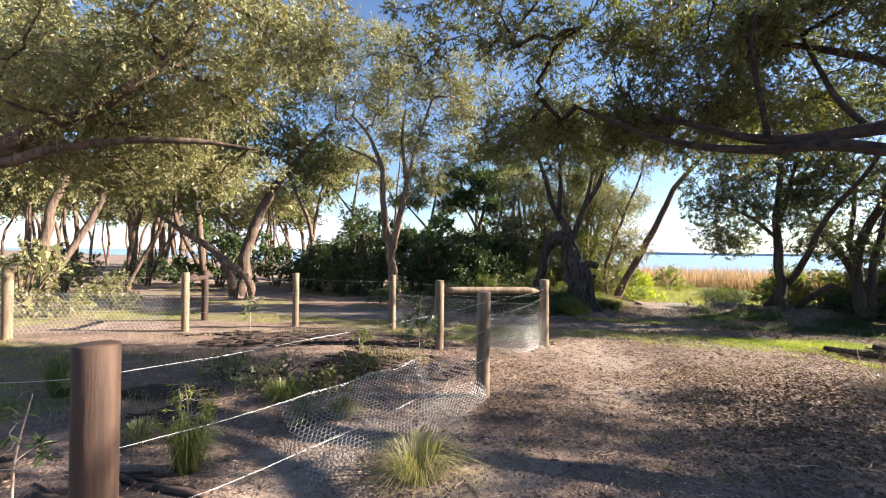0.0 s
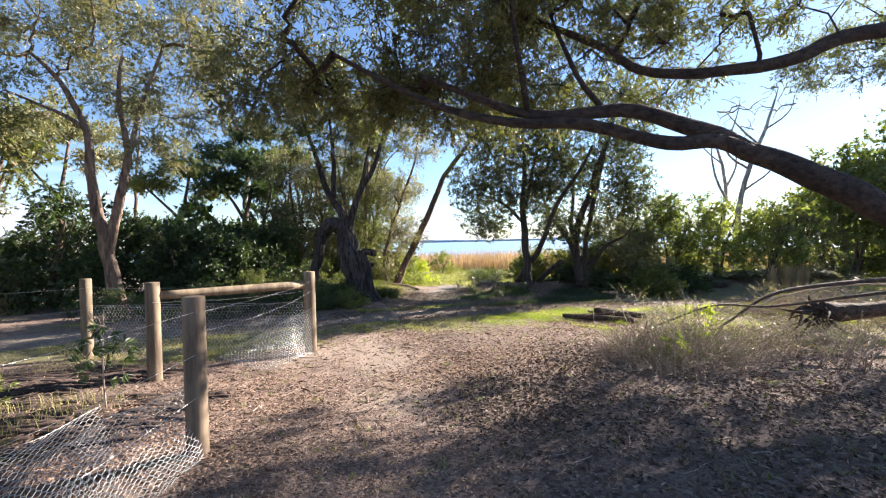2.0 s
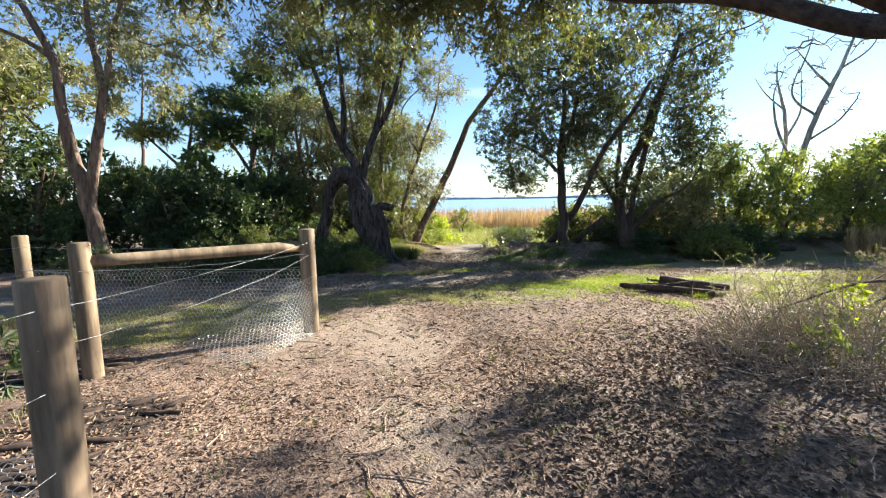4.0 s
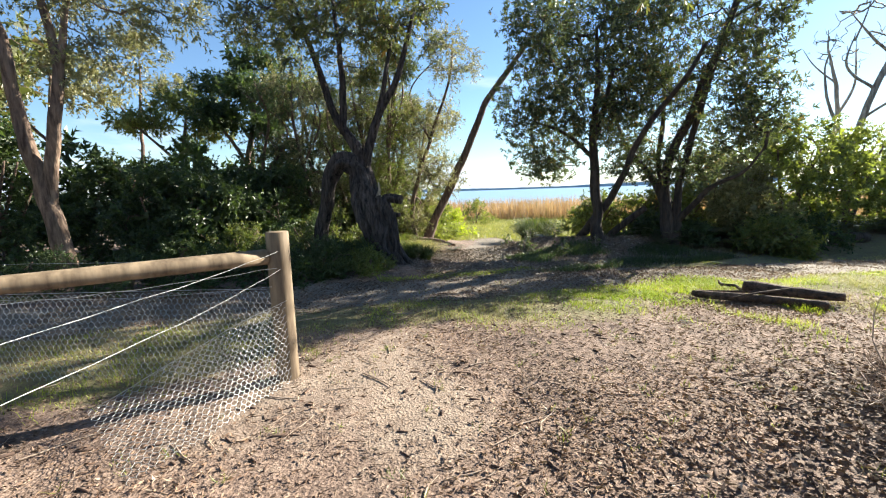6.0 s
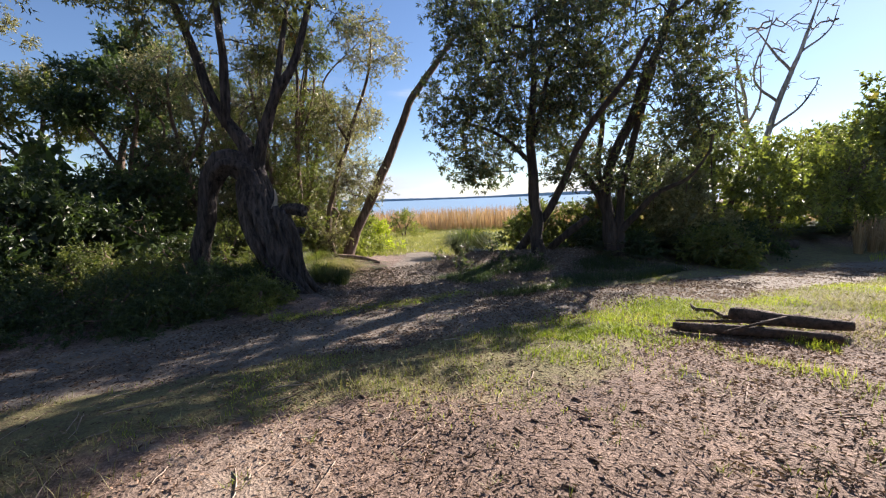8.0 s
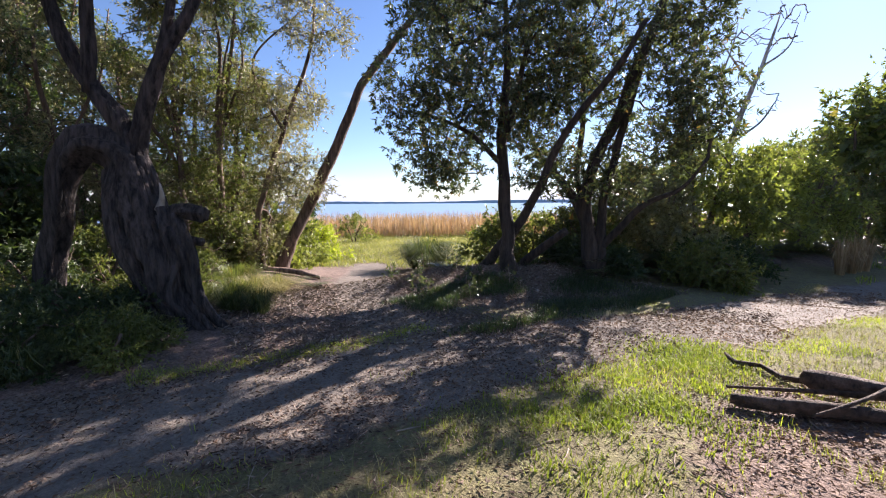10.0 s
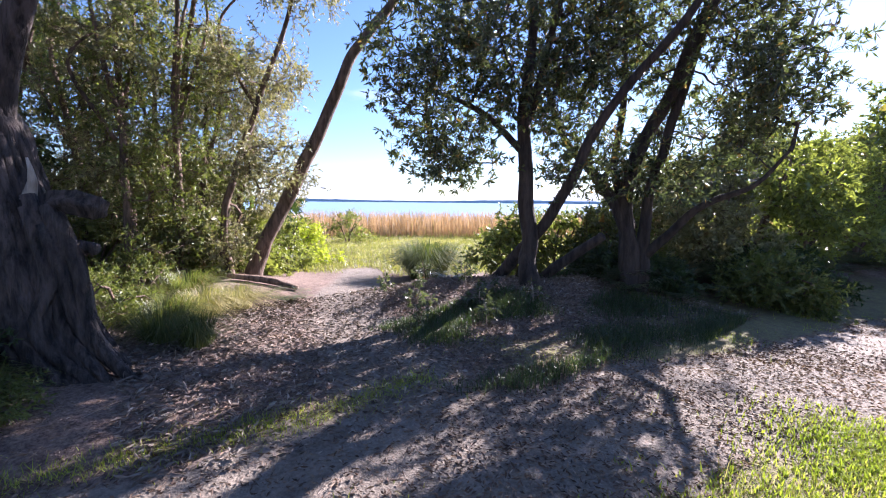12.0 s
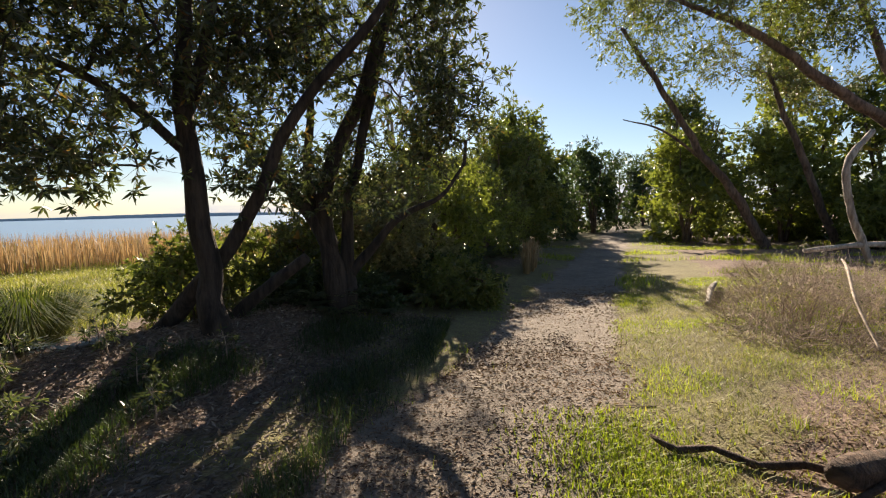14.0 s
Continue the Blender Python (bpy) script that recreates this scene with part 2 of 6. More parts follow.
def unit(g, n):
    v = g.normal(0, 1, (n, 3))
    return v / np.linalg.norm(v, axis=1)[:, None]


def leaf_tris(C, D, length, width, g):
    """Leaves of one triangle each, for crowns that stay far off."""
    n = len(C)
    L = length * g.uniform(0.65, 1.25, n)[:, None]
    W = width * g.uniform(0.7, 1.2, n)[:, None] * 0.75
    S = np.cross(D, unit(g, n))
    S /= np.linalg.norm(S, axis=1)[:, None] + 1e-9
    V = np.stack([C + S * W, C + D * L, C - S * W], 1)
    return V.reshape(-1, 3), np.arange(3 * n).reshape(n, 3)


def leaf_quads(C, D, length, width, g, fold=0.15):
    """Leaves at C that point along D: four corners each."""
    n = len(C)
    L = length * g.uniform(0.65, 1.25, n)[:, None]
    W = width * g.uniform(0.7, 1.2, n)[:, None]
    S = np.cross(D, unit(g, n))
    S /= np.linalg.norm(S, axis=1)[:, None] + 1e-9
    N = np.cross(S, D)
    V = np.stack([C, C + D * L * 0.5 + S * W * 0.5 + N * W * fold, C + D * L, C + D * L * 0.5 - S * W * 0.5 + N * W * fold], 1)
    return V.reshape(-1, 3), np.arange(4 * n).reshape(n, 4)


def prisms(A, B, r0, r1):
    """Thin three-sided twigs from each A to each B."""
    T = B - A
    T /= np.linalg.norm(T, axis=1)[:, None] + 1e-9
    S = np.cross(T, np.array([0.3, 0.5, 0.81]))
    S /= np.linalg.norm(S, axis=1)[:, None] + 1e-9
    N = np.cross(T, S)
    V = np.stack([P + r * (math.cos(a) * S + math.sin(a) * N) for P, r in ((A, r0), (B, r1)) for a in (0, 2.094, 4.189)], 1).reshape(-1, 3)
    b = np.arange(len(A))[:, None] * 6
    return V, np.concatenate([b + np.array([[0, 1, 4, 3]]), b + np.array([[1, 2, 5, 4]]), b + np.array([[2, 0, 3, 5]])])


def sprays(C, W, per, spread, droop, g, each=11, tip=0.0):
    """Leaf places and ways, set along twiglets that fan out from each clump; tip=1 gathers them into whorls at the ends."""
    k = np.maximum(1, g.poisson(max(per / each, 1), len(C)))
    idx = np.repeat(np.arange(len(C)), k)
    way = unit(g, len(idx)) + W[idx] * 0.45 + np.array([0, 0, 0.25 * tip - droop * 0.6])
    way /= np.linalg.norm(way, axis=1)[:, None]
    ln = spread * g.uniform(0.45, 1.3, len(idx))
    A, B = C[idx], C[idx] + way * ln[:, None]
    m = np.repeat(np.arange(len(idx)), g.integers(int(each * 0.7), int(each * 1.35) + 1, len(idx)))
    t = (0.3 + 0.7 * g.uniform(0, 1, len(m))) * (1 - tip) + g.uniform(0.86, 1.0, len(m)) * tip
    cen = A[m] + way[m] * (ln[m] * t)[:, None]
    D = unit(g, len(m)) * (0.75 + 0.2 * tip) + way[m] * (0.65 - 0.1 * tip) + np.array([0, 0, -droop])
    D /= np.linalg.norm(D, axis=1)[:, None]
    return A, B, cen, D


def grow(nodes, clumps, base_r=0.006, seed=0, sides=3):
    """Branches that join each clump to the nearest place already grown. Returns a mesh, and the way in which each clump's twig points."""
    g = np.random.default_rng(seed)
    pts = [tuple(p) for p in nodes]
    P = np.asarray(nodes, float)
    C = np.asarray(clumps, float)
    d0 = np.array([np.min(np.sum((P - c) ** 2, 1)) for c in C])
    order = np.argsort(d0)
    allp = np.zeros((len(P) + len(C), 3))
    allp[:len(P)] = P
    m = len(P)
    parent, index = [], []
    for o in order:
        k = int(np.argmin(np.sum((allp[:m] - C[o]) ** 2, 1)))
        parent.append(k)
        index.append(o)
        allp[m] = C[o]
        m += 1
    weight = np.ones(m)
    for j in range(len(parent) - 1, -1, -1):
        weight[parent[j]] += weight[len(P) + j]
    soup = Soup()
    ways = np.zeros((len(C), 3))
    for j, k in enumerate(parent):
        a, b = allp[k], allp[len(P) + j]
        ways[index[j]] = (b - a) / (np.linalg.norm(b - a) + 1e-6)
        ln = np.linalg.norm(b - a)
        r1 = base_r * math.sqrt(weight[len(P) + j])
        r0 = r1 * 1.25
        mid = (a + b) / 2 + g.normal(0, 0.06, 3) * ln
        q = (a * 3 + b) / 4 + g.normal(0, 0.06, 3) * ln
        V, F, _ = tube(np.array([a, q, mid, b]), [r0, (r0 + r1) / 2, r1 * 1.05, r1], sides=sides, caps=False)
        soup.add(V, F)
    return soup, ways


def clumps_in(blobs, g):
    out = []
    for x, y, z, rx, ry, rz, n in blobs:
        u = unit(g, n) * (g.uniform(0.15, 1.0, n) ** 0.45)[:, None]
        out.append(np.array([x, y, z]) + u * np.array([rx, ry, rz]))
    return np.concatenate(out)


def centres(blobs):
    return np.concatenate([np.tile([[b[0], b[1], b[2]]], (b[6], 1)) for b in blobs])


def tree(name, label, category, base, stems, blobs, bark, leaf, leaf_len=0.06, leaf_w=0.018, per=110, spread=0.28,
         seed=0, twig=0.006, rough=0.06, ridges=0, droop=0.2, sides=10, group="", crown_label="", kind="", core=0, far=False, each=11, tip=0.0):
    """A tree or shrub: stems are lists of (x, y, z, radius), blobs are (x, y, z, rx, ry, rz, clumps); all in metres of the place."""
    g = np.random.default_rng(seed + 11)
    base = np.array(base, float)
    top = thing(name, base, label, category, group, kind)
    nodes = [base]
    if stems:
        for i, st in enumerate(stems):
            soup = Soup()
            s = spline(st)
            wob = g.normal(0, 1, (len(s), 3))
            for _ in range(3):
                wob = (wob + np.roll(wob, 1, 0) + np.roll(wob, -1, 0)) / 3
            wob[0] = wob[-1] = 0
            path = s[:, :3] + wob * s[:, 3:4] * 0.35
            add_tube(soup, path - base, s[:, 3], sides=sides, rough=rough, seed=seed + i, ridges=ridges)
            nodes += list(path[len(path) // 4:])
            soup.put("limb" if i else "trunk", bark, top)
    if blobs:
        C = clumps_in(blobs, g)
        soup, ways = grow(np.array(nodes), C, twig, seed)
        V = np.concatenate(soup.v) - base
        put("branchwork", V, [np.concatenate(x) for x in soup.f.values()], bark, top, kind="stuff")
        if per:
            A, B, cen, D = sprays(C, ways, per, spread, droop, g, each, tip)
            if not far:
                V, F = prisms(A - base, B - base, max(0.0022, twig * 0.4), 0.0012)
                put("twiggery", V, F, bark, top, kind="stuff")
            shape = leaf_tris if far else leaf_quads
            V, F = shape(cen - base, D, leaf_len, leaf_w, g)
            if core:
                k = np.repeat(np.arange(len(C)), core)
                inner = centres(blobs)[k] * 0.35 + C[k] * 0.65 + unit(g, len(k)) * spread * 0.6
                V2, F2 = shape(inner - base, unit(g, len(k)), leaf_len * 2.6, leaf_w * 3.4, g)
                V, F = np.concatenate([V, V2]), np.concatenate([F, F2 + len(V)])
            put("crown", V, F, leaf, top, crown_label, smooth=False)
    return top


# ---- ground ----
TRACK = [(-30, 14.0), (-12, 12.2), (-6, 11.8), (0, 10.9), (2.3, 10.5), (4, 10.2), (5.5, 9.95), (7.4, 9.5), (9.1, 8.85), (14, 7.6), (18, 6.4), (23, 4.9), (45, -1.5), (80, -12)]
SIDE = [(6.2, 10.6), (6.8, 12.6), (7.6, 14.4), (8.9, 16.2), (9.8, 17.8)]


def line_distance(x, y, pts):
    d = np.full(np.shape(x), 1e9)
    for (ax, ay), (bx, by) in zip(pts[:-1], pts[1:]):
        vx, vy = bx - ax, by - ay
        t = np.clip(((x - ax) * vx + (y - ay) * vy) / (vx * vx + vy * vy), 0, 1)
        d = np.minimum(d, np.hypot(x - ax - t * vx, y - ay - t * vy))
    return d


def smooth(a, b, v):
    t = np.clip((v - a) / (b - a), 0, 1)
    return t * t * (3 - 2 * t)


def lump(x, y, scale, seed):
    """Cheap smooth noise from sines, about -1 to 1."""
    g = np.random.default_rng(seed)
    out = 0
    for k in range(7):
        a, f, p = g.uniform(0, 6.28), scale * g.uniform(0.6, 1.9), g.uniform(0, 6.28)
        out = out + np.sin((x * math.cos(a) + y * math.sin(a)) * f + p)
    return out / 3.2


def ground_z(x, y):
    x, y = np.asarray(x, float), np.asarray(y, float)
    u = 0.64 * x + 0.77 * y
    z = -0.02 * np.clip(u, -30, 12)
    z = z - 0.24 * smooth(11.5, 16.5, u) - 0.1 * smooth(16, 22, u) - 0.28 * smooth(20, 34, u) - 1.3 * smooth(42, 60, u)
    bank = line_distance(x, y, [(9.0, 13.4), (10.4, 12.7), (12.2, 11.9), (16, 10.6), (22, 9.0)])
    z = z + 0.42 * np.exp(-(bank / 1.15) ** 2)
    z = z + 0.22 * np.exp(-(np.hypot(x - 3.6, y - 13.6) / 1.6) ** 2)
    z = z + 0.30 * np.exp(-(np.hypot(x - 6.0, y - 17.0) / 1.8) ** 2)
    track = smooth(1.5, 0.7, line_distance(x, y, TRACK))
    z = z + 0.02 * lump(x, y, 1.3, 3) * (1 - track * 0.6) + 0.012 * lump(x, y, 5.0, 4) - 0.03 * track
    heap = np.exp(-(np.hypot((x + 1.9) / 1.6, (y - 7.1) / 0.9)) ** 2) + 0.8 * np.exp(-(np.hypot((x + 0.7) / 0.9, (y - 5.6) / 0.6)) ** 2)
    return z + 0.10 * heap


def zat(x, y):
    return float(ground_z(x, y))


def masks(x, y):
    """Track, grass, dark soil with a painted shade streak, and pale sandy ground with a painted sun spot, each 0 to 1.
    """
    n1, n2 = lump(x, y, 1.1, 8), lump(x, y, 3.1, 9)
    dt = line_distance(x, y, TRACK) + 0.12 * n2
    track = smooth(1.0, 0.65, dt)
    side = smooth(0.75, 0.35, line_distance(x, y, SIDE) + 0.1 * n2)
    u, v = 0.64 * x + 0.77 * y, 0.77 * x - 0.64 * y
    near_side = y < np.interp(x, [p[0] for p in TRACK], [p[1] for p in TRACK])
    verge = smooth(2.7, 1.6, dt + 0.4 * n1) * near_side * smooth(-4, -1.5, x)
    verge = np.maximum(verge, 0.8 * smooth(1.5, 1.0, dt) * smooth(9, 12, x))
    verge = np.maximum(verge, 0.75 * smooth(3.0, 1.6, dt + 0.6 * n1) * (1 - near_side) * smooth(6.8, 8.0, x) * smooth(26, 20, x))
    right = smooth(3.4, 2.2, dt + 0.5 * n1) * smooth(8, 10.5, x) * near_side
    meadow = smooth(19.0, 20.2, u + 0.5 * n1) * smooth(-9.5, -6.5, v + n1 * 0.4)
    left = smooth(0.1, 0.7, n1 + 0.3 * n2) * smooth(-0.6, -1.6, x) * smooth(3.0, 4.0, y) * 0.6
    back = smooth(9.0, 9.6, y + 0.3 * n1) * smooth(-1, -3, x) * near_side * 0.7
    pen = np.exp(-(np.hypot((x - 0.5) / 1.5, (y - 8.5) / 0.75)) ** 4)
    grass = np.clip(np.maximum.reduce([verge, right, meadow, left, back, pen]), 0, 1) * (1 - track) * (1 - side)
    heap = 1.4 * np.exp(-(np.hypot((x + 2.2) / 2.3, (y - 7.4) / 0.85)) ** 2) + 1.35 * np.exp(-(np.hypot((x + 0.7) / 1.1, (y - 5.6) / 0.55)) ** 2) + 1.2 * np.exp(-(np.hypot((x + 3.0) / 0.6, (y - 4.6) / 0.25)) ** 2) + np.exp(-(np.hypot((x + 2.5) / 0.6, (y - 3.9) / 0.35)) ** 2) + np.exp(-(np.hypot((x + 1.9) / 0.6, (y - 2.7) / 0.3)) ** 2) + np.exp(-(np.hypot((x + 3.4) / 0.8, (y - 2.6) / 0.5)) ** 2) + 0.9 * np.exp(-(np.hypot((x - 0.1) / 0.7, (y - 6.1) / 0.3)) ** 2)
    # No heap here: a thin streak of shadow painted with the dark soil.
    heap = heap + 1.1 * np.exp(-(np.hypot((x - 5.75) / 0.4, (y - 7.05 + 0.5 * (x - 5.75)) / 0.10)) ** 2)
    dark = smooth(0.35, 0.75, heap + 0.18 * n2)
    sand_sunspot = smooth(0.2, 0.9, lump(x, y, 0.75, 21) + 0.25 * n2) * (1 - grass)
    sand_sunspot = np.maximum(sand_sunspot, np.exp(-(np.hypot((x - 3.0) / 2.2, (y - 7.0) / 1.2)) ** 4) * (1 - 0.7 * grass) * (0.6 + 0.4 * smooth(-0.8, 0.2, n2 + n1 * 0.6)))
    # The last term paints a sun gap's pool of light in sandy colour.
    sand_sunspot = np.maximum(sand_sunspot * (0.8 - 0.55 * smooth(2.6, 3.6, x) * smooth(8.6, 7.6, y)), 0.7 * np.exp(-(np.hypot((x - 2.1) / 0.55, (y - 5.0) / 0.9)) ** 2))
    return track, side, grass * (1 - dark), dark, sand_sunspot


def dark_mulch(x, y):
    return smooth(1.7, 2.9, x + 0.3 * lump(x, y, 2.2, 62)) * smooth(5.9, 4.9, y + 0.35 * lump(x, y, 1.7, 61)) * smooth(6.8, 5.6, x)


def ground():
    n = 341
    s = np.linspace(-1, 1, n)
    ax = 5.0 * np.sinh(6.6 * s)
    X, Y = np.meshgrid(4.0 + ax, 8.0 + ax)
    Z = ground_z(X, Y)
    i = np.arange(n - 1)[:, None] * n + np.arange(n - 1)[None, :]
    F = np.stack([i, i + 1, i + n + 1, i + n], -1).reshape(-1, 4)
    track, side, grass, dark, sand_sunspot = masks(X.ravel(), Y.ravel())
    m = Mat("earth")
    pos = m.coords()
    fine, mid, big = m.noise(38, pos, 6.0, 0.7), m.noise(7, pos, 6.0, 0.65), m.noise(0.9, pos, 4.0)
    speck = m.node("ShaderNodeTexVoronoi", [("Vector", pos)], Scale=55.0)
    mulch = m.ramp(mid, (0.36, (0.075, 0.045, 0.034)), (0.5, (0.15, 0.094, 0.07)), (0.68, (0.31, 0.215, 0.165)))
    mulch = m.mix(0.55, mulch, m.ramp(fine, (0.38, (0.05, 0.033, 0.026)), (0.64, (0.40, 0.30, 0.24))))
    gritty = m.mix(0.5, m.ramp(fine, (0.32, (0.07, 0.058, 0.048)), (0.68, (0.36, 0.31, 0.25))), m.ramp(mid, (0.35, (0.12, 0.098, 0.08)), (0.65, (0.28, 0.24, 0.195))))
    sandy = m.mix(0.35, m.ramp(fine, (0.32, (0.17, 0.125, 0.098)), (0.66, (0.35, 0.28, 0.22))), m.ramp(mid, (0.38, (0.22, 0.16, 0.12)), (0.62, (0.31, 0.245, 0.195))))
    green = m.mix(0.5, m.ramp(mid, (0.38, (0.13, 0.10, 0.055)), (0.62, (0.22, 0.20, 0.085))), m.ramp(fine, (0.35, (0.06, 0.05, 0.03)), (0.65, (0.25, 0.24, 0.10))))

    def mask(key):
        a = m.node("ShaderNodeAttribute")
        a.attribute_name = key
        wob = m.math("MULTIPLY", m.math("SUBTRACT", mid, 0.5), 1.1)
        e = m.node("ShaderNodeMapRange", [("Value", m.math("ADD", a.outputs["Fac"], wob))])
        e.inputs["From Min"].default_value, e.inputs["From Max"].default_value = 0.32, 0.68
        return e.outputs[0]
    # Sandy colour for bare ground and for the painted sun spot.
    col = m.mix(mask("sand_sunspot"), mulch, sandy)
    col = m.mix(mask("track"), col, gritty)
    col = m.mix(mask("grass"), col, green)
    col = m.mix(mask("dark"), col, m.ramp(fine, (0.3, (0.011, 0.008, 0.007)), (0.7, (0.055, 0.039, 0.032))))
    col = m.mix(1.0, col, m.ramp(big, (0.35, (0.82, 0.80, 0.79)), (0.65, (1.12, 1.1, 1.08))), "MULTIPLY")
    m.set(Base_Color=col, Roughness=0.95)
    m.bump(m.math("ADD", m.math("MULTIPLY", fine, 0.45), m.math("ADD", mid, m.math("MULTIPLY", speck.outputs["Distance"], 0.3))), 1.0, 0.02)
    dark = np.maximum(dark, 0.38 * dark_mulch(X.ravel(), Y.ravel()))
    ob = put("ground", np.stack([X.ravel(), Y.ravel(), Z.ravel()], -1), F, m.m, kind="structure",
             attrs={"track": np.maximum(track, side * 0.9), "grass": grass, "dark": dark, "sand_sunspot": sand_sunspot},
             label="sandy earth strewn with bark mulch, grass and a gritty track")
    return ob


ground()

w = Mat("lake_water")
w.set(Base_Color=(0.20, 0.31, 0.43), Roughness=0.45, Specular_IOR_Level=0.22)
w.bump(w.noise(0.8, w.coords((1, 1, 1))), 0.5, 0.25)
U, Vv = np.array([0.64, 0.77]), np.array([0.77, -0.64])


def uv_quad(name, u0, u1, v0, v1, z, mat, label, z1=None):
    c = [np.append(U * a + Vv * b, zz) for a, b, zz in ((u0, v0, z), (u0, v1, z), (u1, v1, z if z1 is None else z1), (u1, v0, z if z1 is None else z1))]
    return put(name, np.array(c), np.array([[0, 1, 2, 3]]), mat, kind="structure", label=label)


uv_quad("water", 44, 3300, -3200, 3200, -1.35, w.m, "wide pale blue lake under a low sun")
# Pale blue base colour carries the distance haze over the far trees.
shore = plain_mat("hazed_far_shore", (0.28, 0.37, 0.45), (0.34, 0.43, 0.50), 0.01, 0.9, 0, (1, 1, 1), 0)
g0 = np.random.default_rng(5)
vs = np.linspace(-3200, 3200, 260)
hs = 9 + 7 * (lump(vs / 400, vs * 0, 1.0, 6) + 1.0) + g0.uniform(0, 3, 260)
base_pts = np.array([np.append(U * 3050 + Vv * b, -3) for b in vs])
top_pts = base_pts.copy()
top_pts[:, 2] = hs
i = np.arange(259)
put("backdrop", np.vstack([base_pts, top_pts]), np.stack([i, i + 1, i + 261, i + 260], -1), shore, kind="structure", label="low wooded far shore across the lake, distance haze put into its pale blue colour")


# ---- fence ----
def hex_net(corner, w, h, cell, wire=0.0016):
    """Hexagonal netting over a patch; corner(u, v) gives the place for u in metres along and v in metres up."""
    edges = []
    dx, dy = cell * 0.5, cell * 0.31
    cols, rowsn = int(w / dx), int(h / (dy * 3))
    for r in range(rowsn):
        y0 = r * 3 * dy
        for c in range(cols):
            x = c * dx
            if (c + r) % 2 == 0:
                edges.append((x, y0, x, y0 + dy * 2 - dy * 0.6))
                edges.append((x, y0 + dy * 1.4, x + dx, y0 + dy * 3))
                edges.append((x, y0 + dy * 1.4, x - dx, y0 + dy * 3))
    e = np.array([q for q in edges if q[2] >= 0 and max(q[0], q[2]) <= w and max(q[1], q[3]) <= h])
    A, B = corner(e[:, 0], e[:, 1]), corner(e[:, 2], e[:, 3])
    T = B - A
    T /= np.linalg.norm(T, axis=1)[:, None] + 1e-9
    S = np.cross(T, np.array([0.3, 0.5, 0.81]))
    S /= np.linalg.norm(S, axis=1)[:, None]
    N = np.cross(T, S)
    n = len(e)
    V = []
    for P in (A, B):
        for a in (0, 2.094, 4.189):
            V.append(P + wire * (math.cos(a) * S + math.sin(a) * N))
    V = np.stack(V, 1).reshape(-1, 3)
    b = np.arange(n)[:, None] * 6
    F = np.concatenate([b + np.array([[0, 1, 4, 3]]), b + np.array([[1, 2, 5, 4]]), b + np.array([[2, 0, 3, 5]])])
    return V, F


def post_mesh(height, r, seed, lean=(0, 0)):
    n = 7
    z = np.linspace(-0.3, height, n)
    P = np.stack([z / height * lean[0], z / height * lean[1], z], -1)
    P = np.vstack([P, P[-1] + [0, 0, 0.006]])
    R = np.append(np.full(n, r), r * 0.93)
    s = Soup()
    add_tube(s, P, R, sides=18, rough=0.012, seed=seed)
    return s


POSTS = {
    "n": (-1.36, 1.68, 1.13, 0.078, POST_DARK, (0, 0)),
    "a": (0.45, 4.62, 1.12, 0.074, POST_MID, (0.0, 0.0)),
    "c": (1.80, 7.55, 1.16, 0.085, POST, (0, 0)),
    "b": (-0.05, 6.98, 1.12, 0.075, POST, (0, 0)),
    "d": (-1.04, 8.85, 1.12, 0.07, POST, (0, 0)),
    "e": (-3.05, 8.85, 1.1, 0.065, POST_MID, (0, 0)),
    "f": (-4.95, 8.2, 1.12, 0.07, POST, (0, 0)),
    "g": (-5.3, 9.5, 1.1, 0.07, POST_DARK, (0, 0)),
    "h": (-7.1, 6.95, 1.15, 0.075, POST, (0, 0)),
}
fence = thing("wire_fence", (0.45, 4.62, zat(0.45, 4.62)), "low post and wire fence with loose sagging netting, round cleared ground", "fence")
FB = np.array(fence.location)


def fence_part(name, soup_or_vf, mat, label=""):
    if isinstance(soup_or_vf, Soup):
        V, F = np.concatenate(soup_or_vf.v), [np.concatenate(x) for x in soup_or_vf.f.values()]
    else:
        V, F = soup_or_vf
    return put(name, np.asarray(V) - FB, F, mat, fence, label)


PZ = {}
for key, (x, y, h, r, mat, lean) in POSTS.items():
    s = post_mesh(h, r, ord(key), lean)
    PZ[key] = np.array([x, y, zat(x, y)])
    s.v = [v + PZ[key] for v in s.v]
    fence_part("post", s, mat, "weathered brown round timber post" if mat is POST_DARK else "pale round pine post")


def rail(a, b, za, zb, r=0.055, mat=POST):
    s = Soup()
    A, B = PZ[a] + [0, 0, za], PZ[b] + [0, 0, zb]
    way = (B - A) / np.linalg.norm(B - A)
    A, B = A + way * 0.05, B - way * 0.09
    t = np.linspace(0, 1, 9)[:, None]
    add_tube(s, A + (B - A) * t, np.linspace(r * 0.92, r * 1.08, 9), sides=14, rough=0.02, seed=3)
    fence_part("rail", s, mat, "round timber brace rail")


rail("b", "c", 0.97, 0.98, 0.055)
rail("f", "g", 0.98, 0.95, 0.05, POST_DARK)


def wire(A, B, sag=0.03, r=0.0013):
    s = Soup()
    t = np.linspace(0, 1, 14)[:, None]
    P = np.asarray(A) + (np.asarray(B) - np.asarray(A)) * t
    P[:, 2] -= (4 * sag * t * (1 - t))[:, 0]
    P += np.random.default_rng(int(abs(P[3, 0]) * 1000)).normal(0, 0.003, P.shape)
    add_tube(s, P, np.full(14, r), sides=5, caps=False)
    fence_part("wire", s, WIRE)


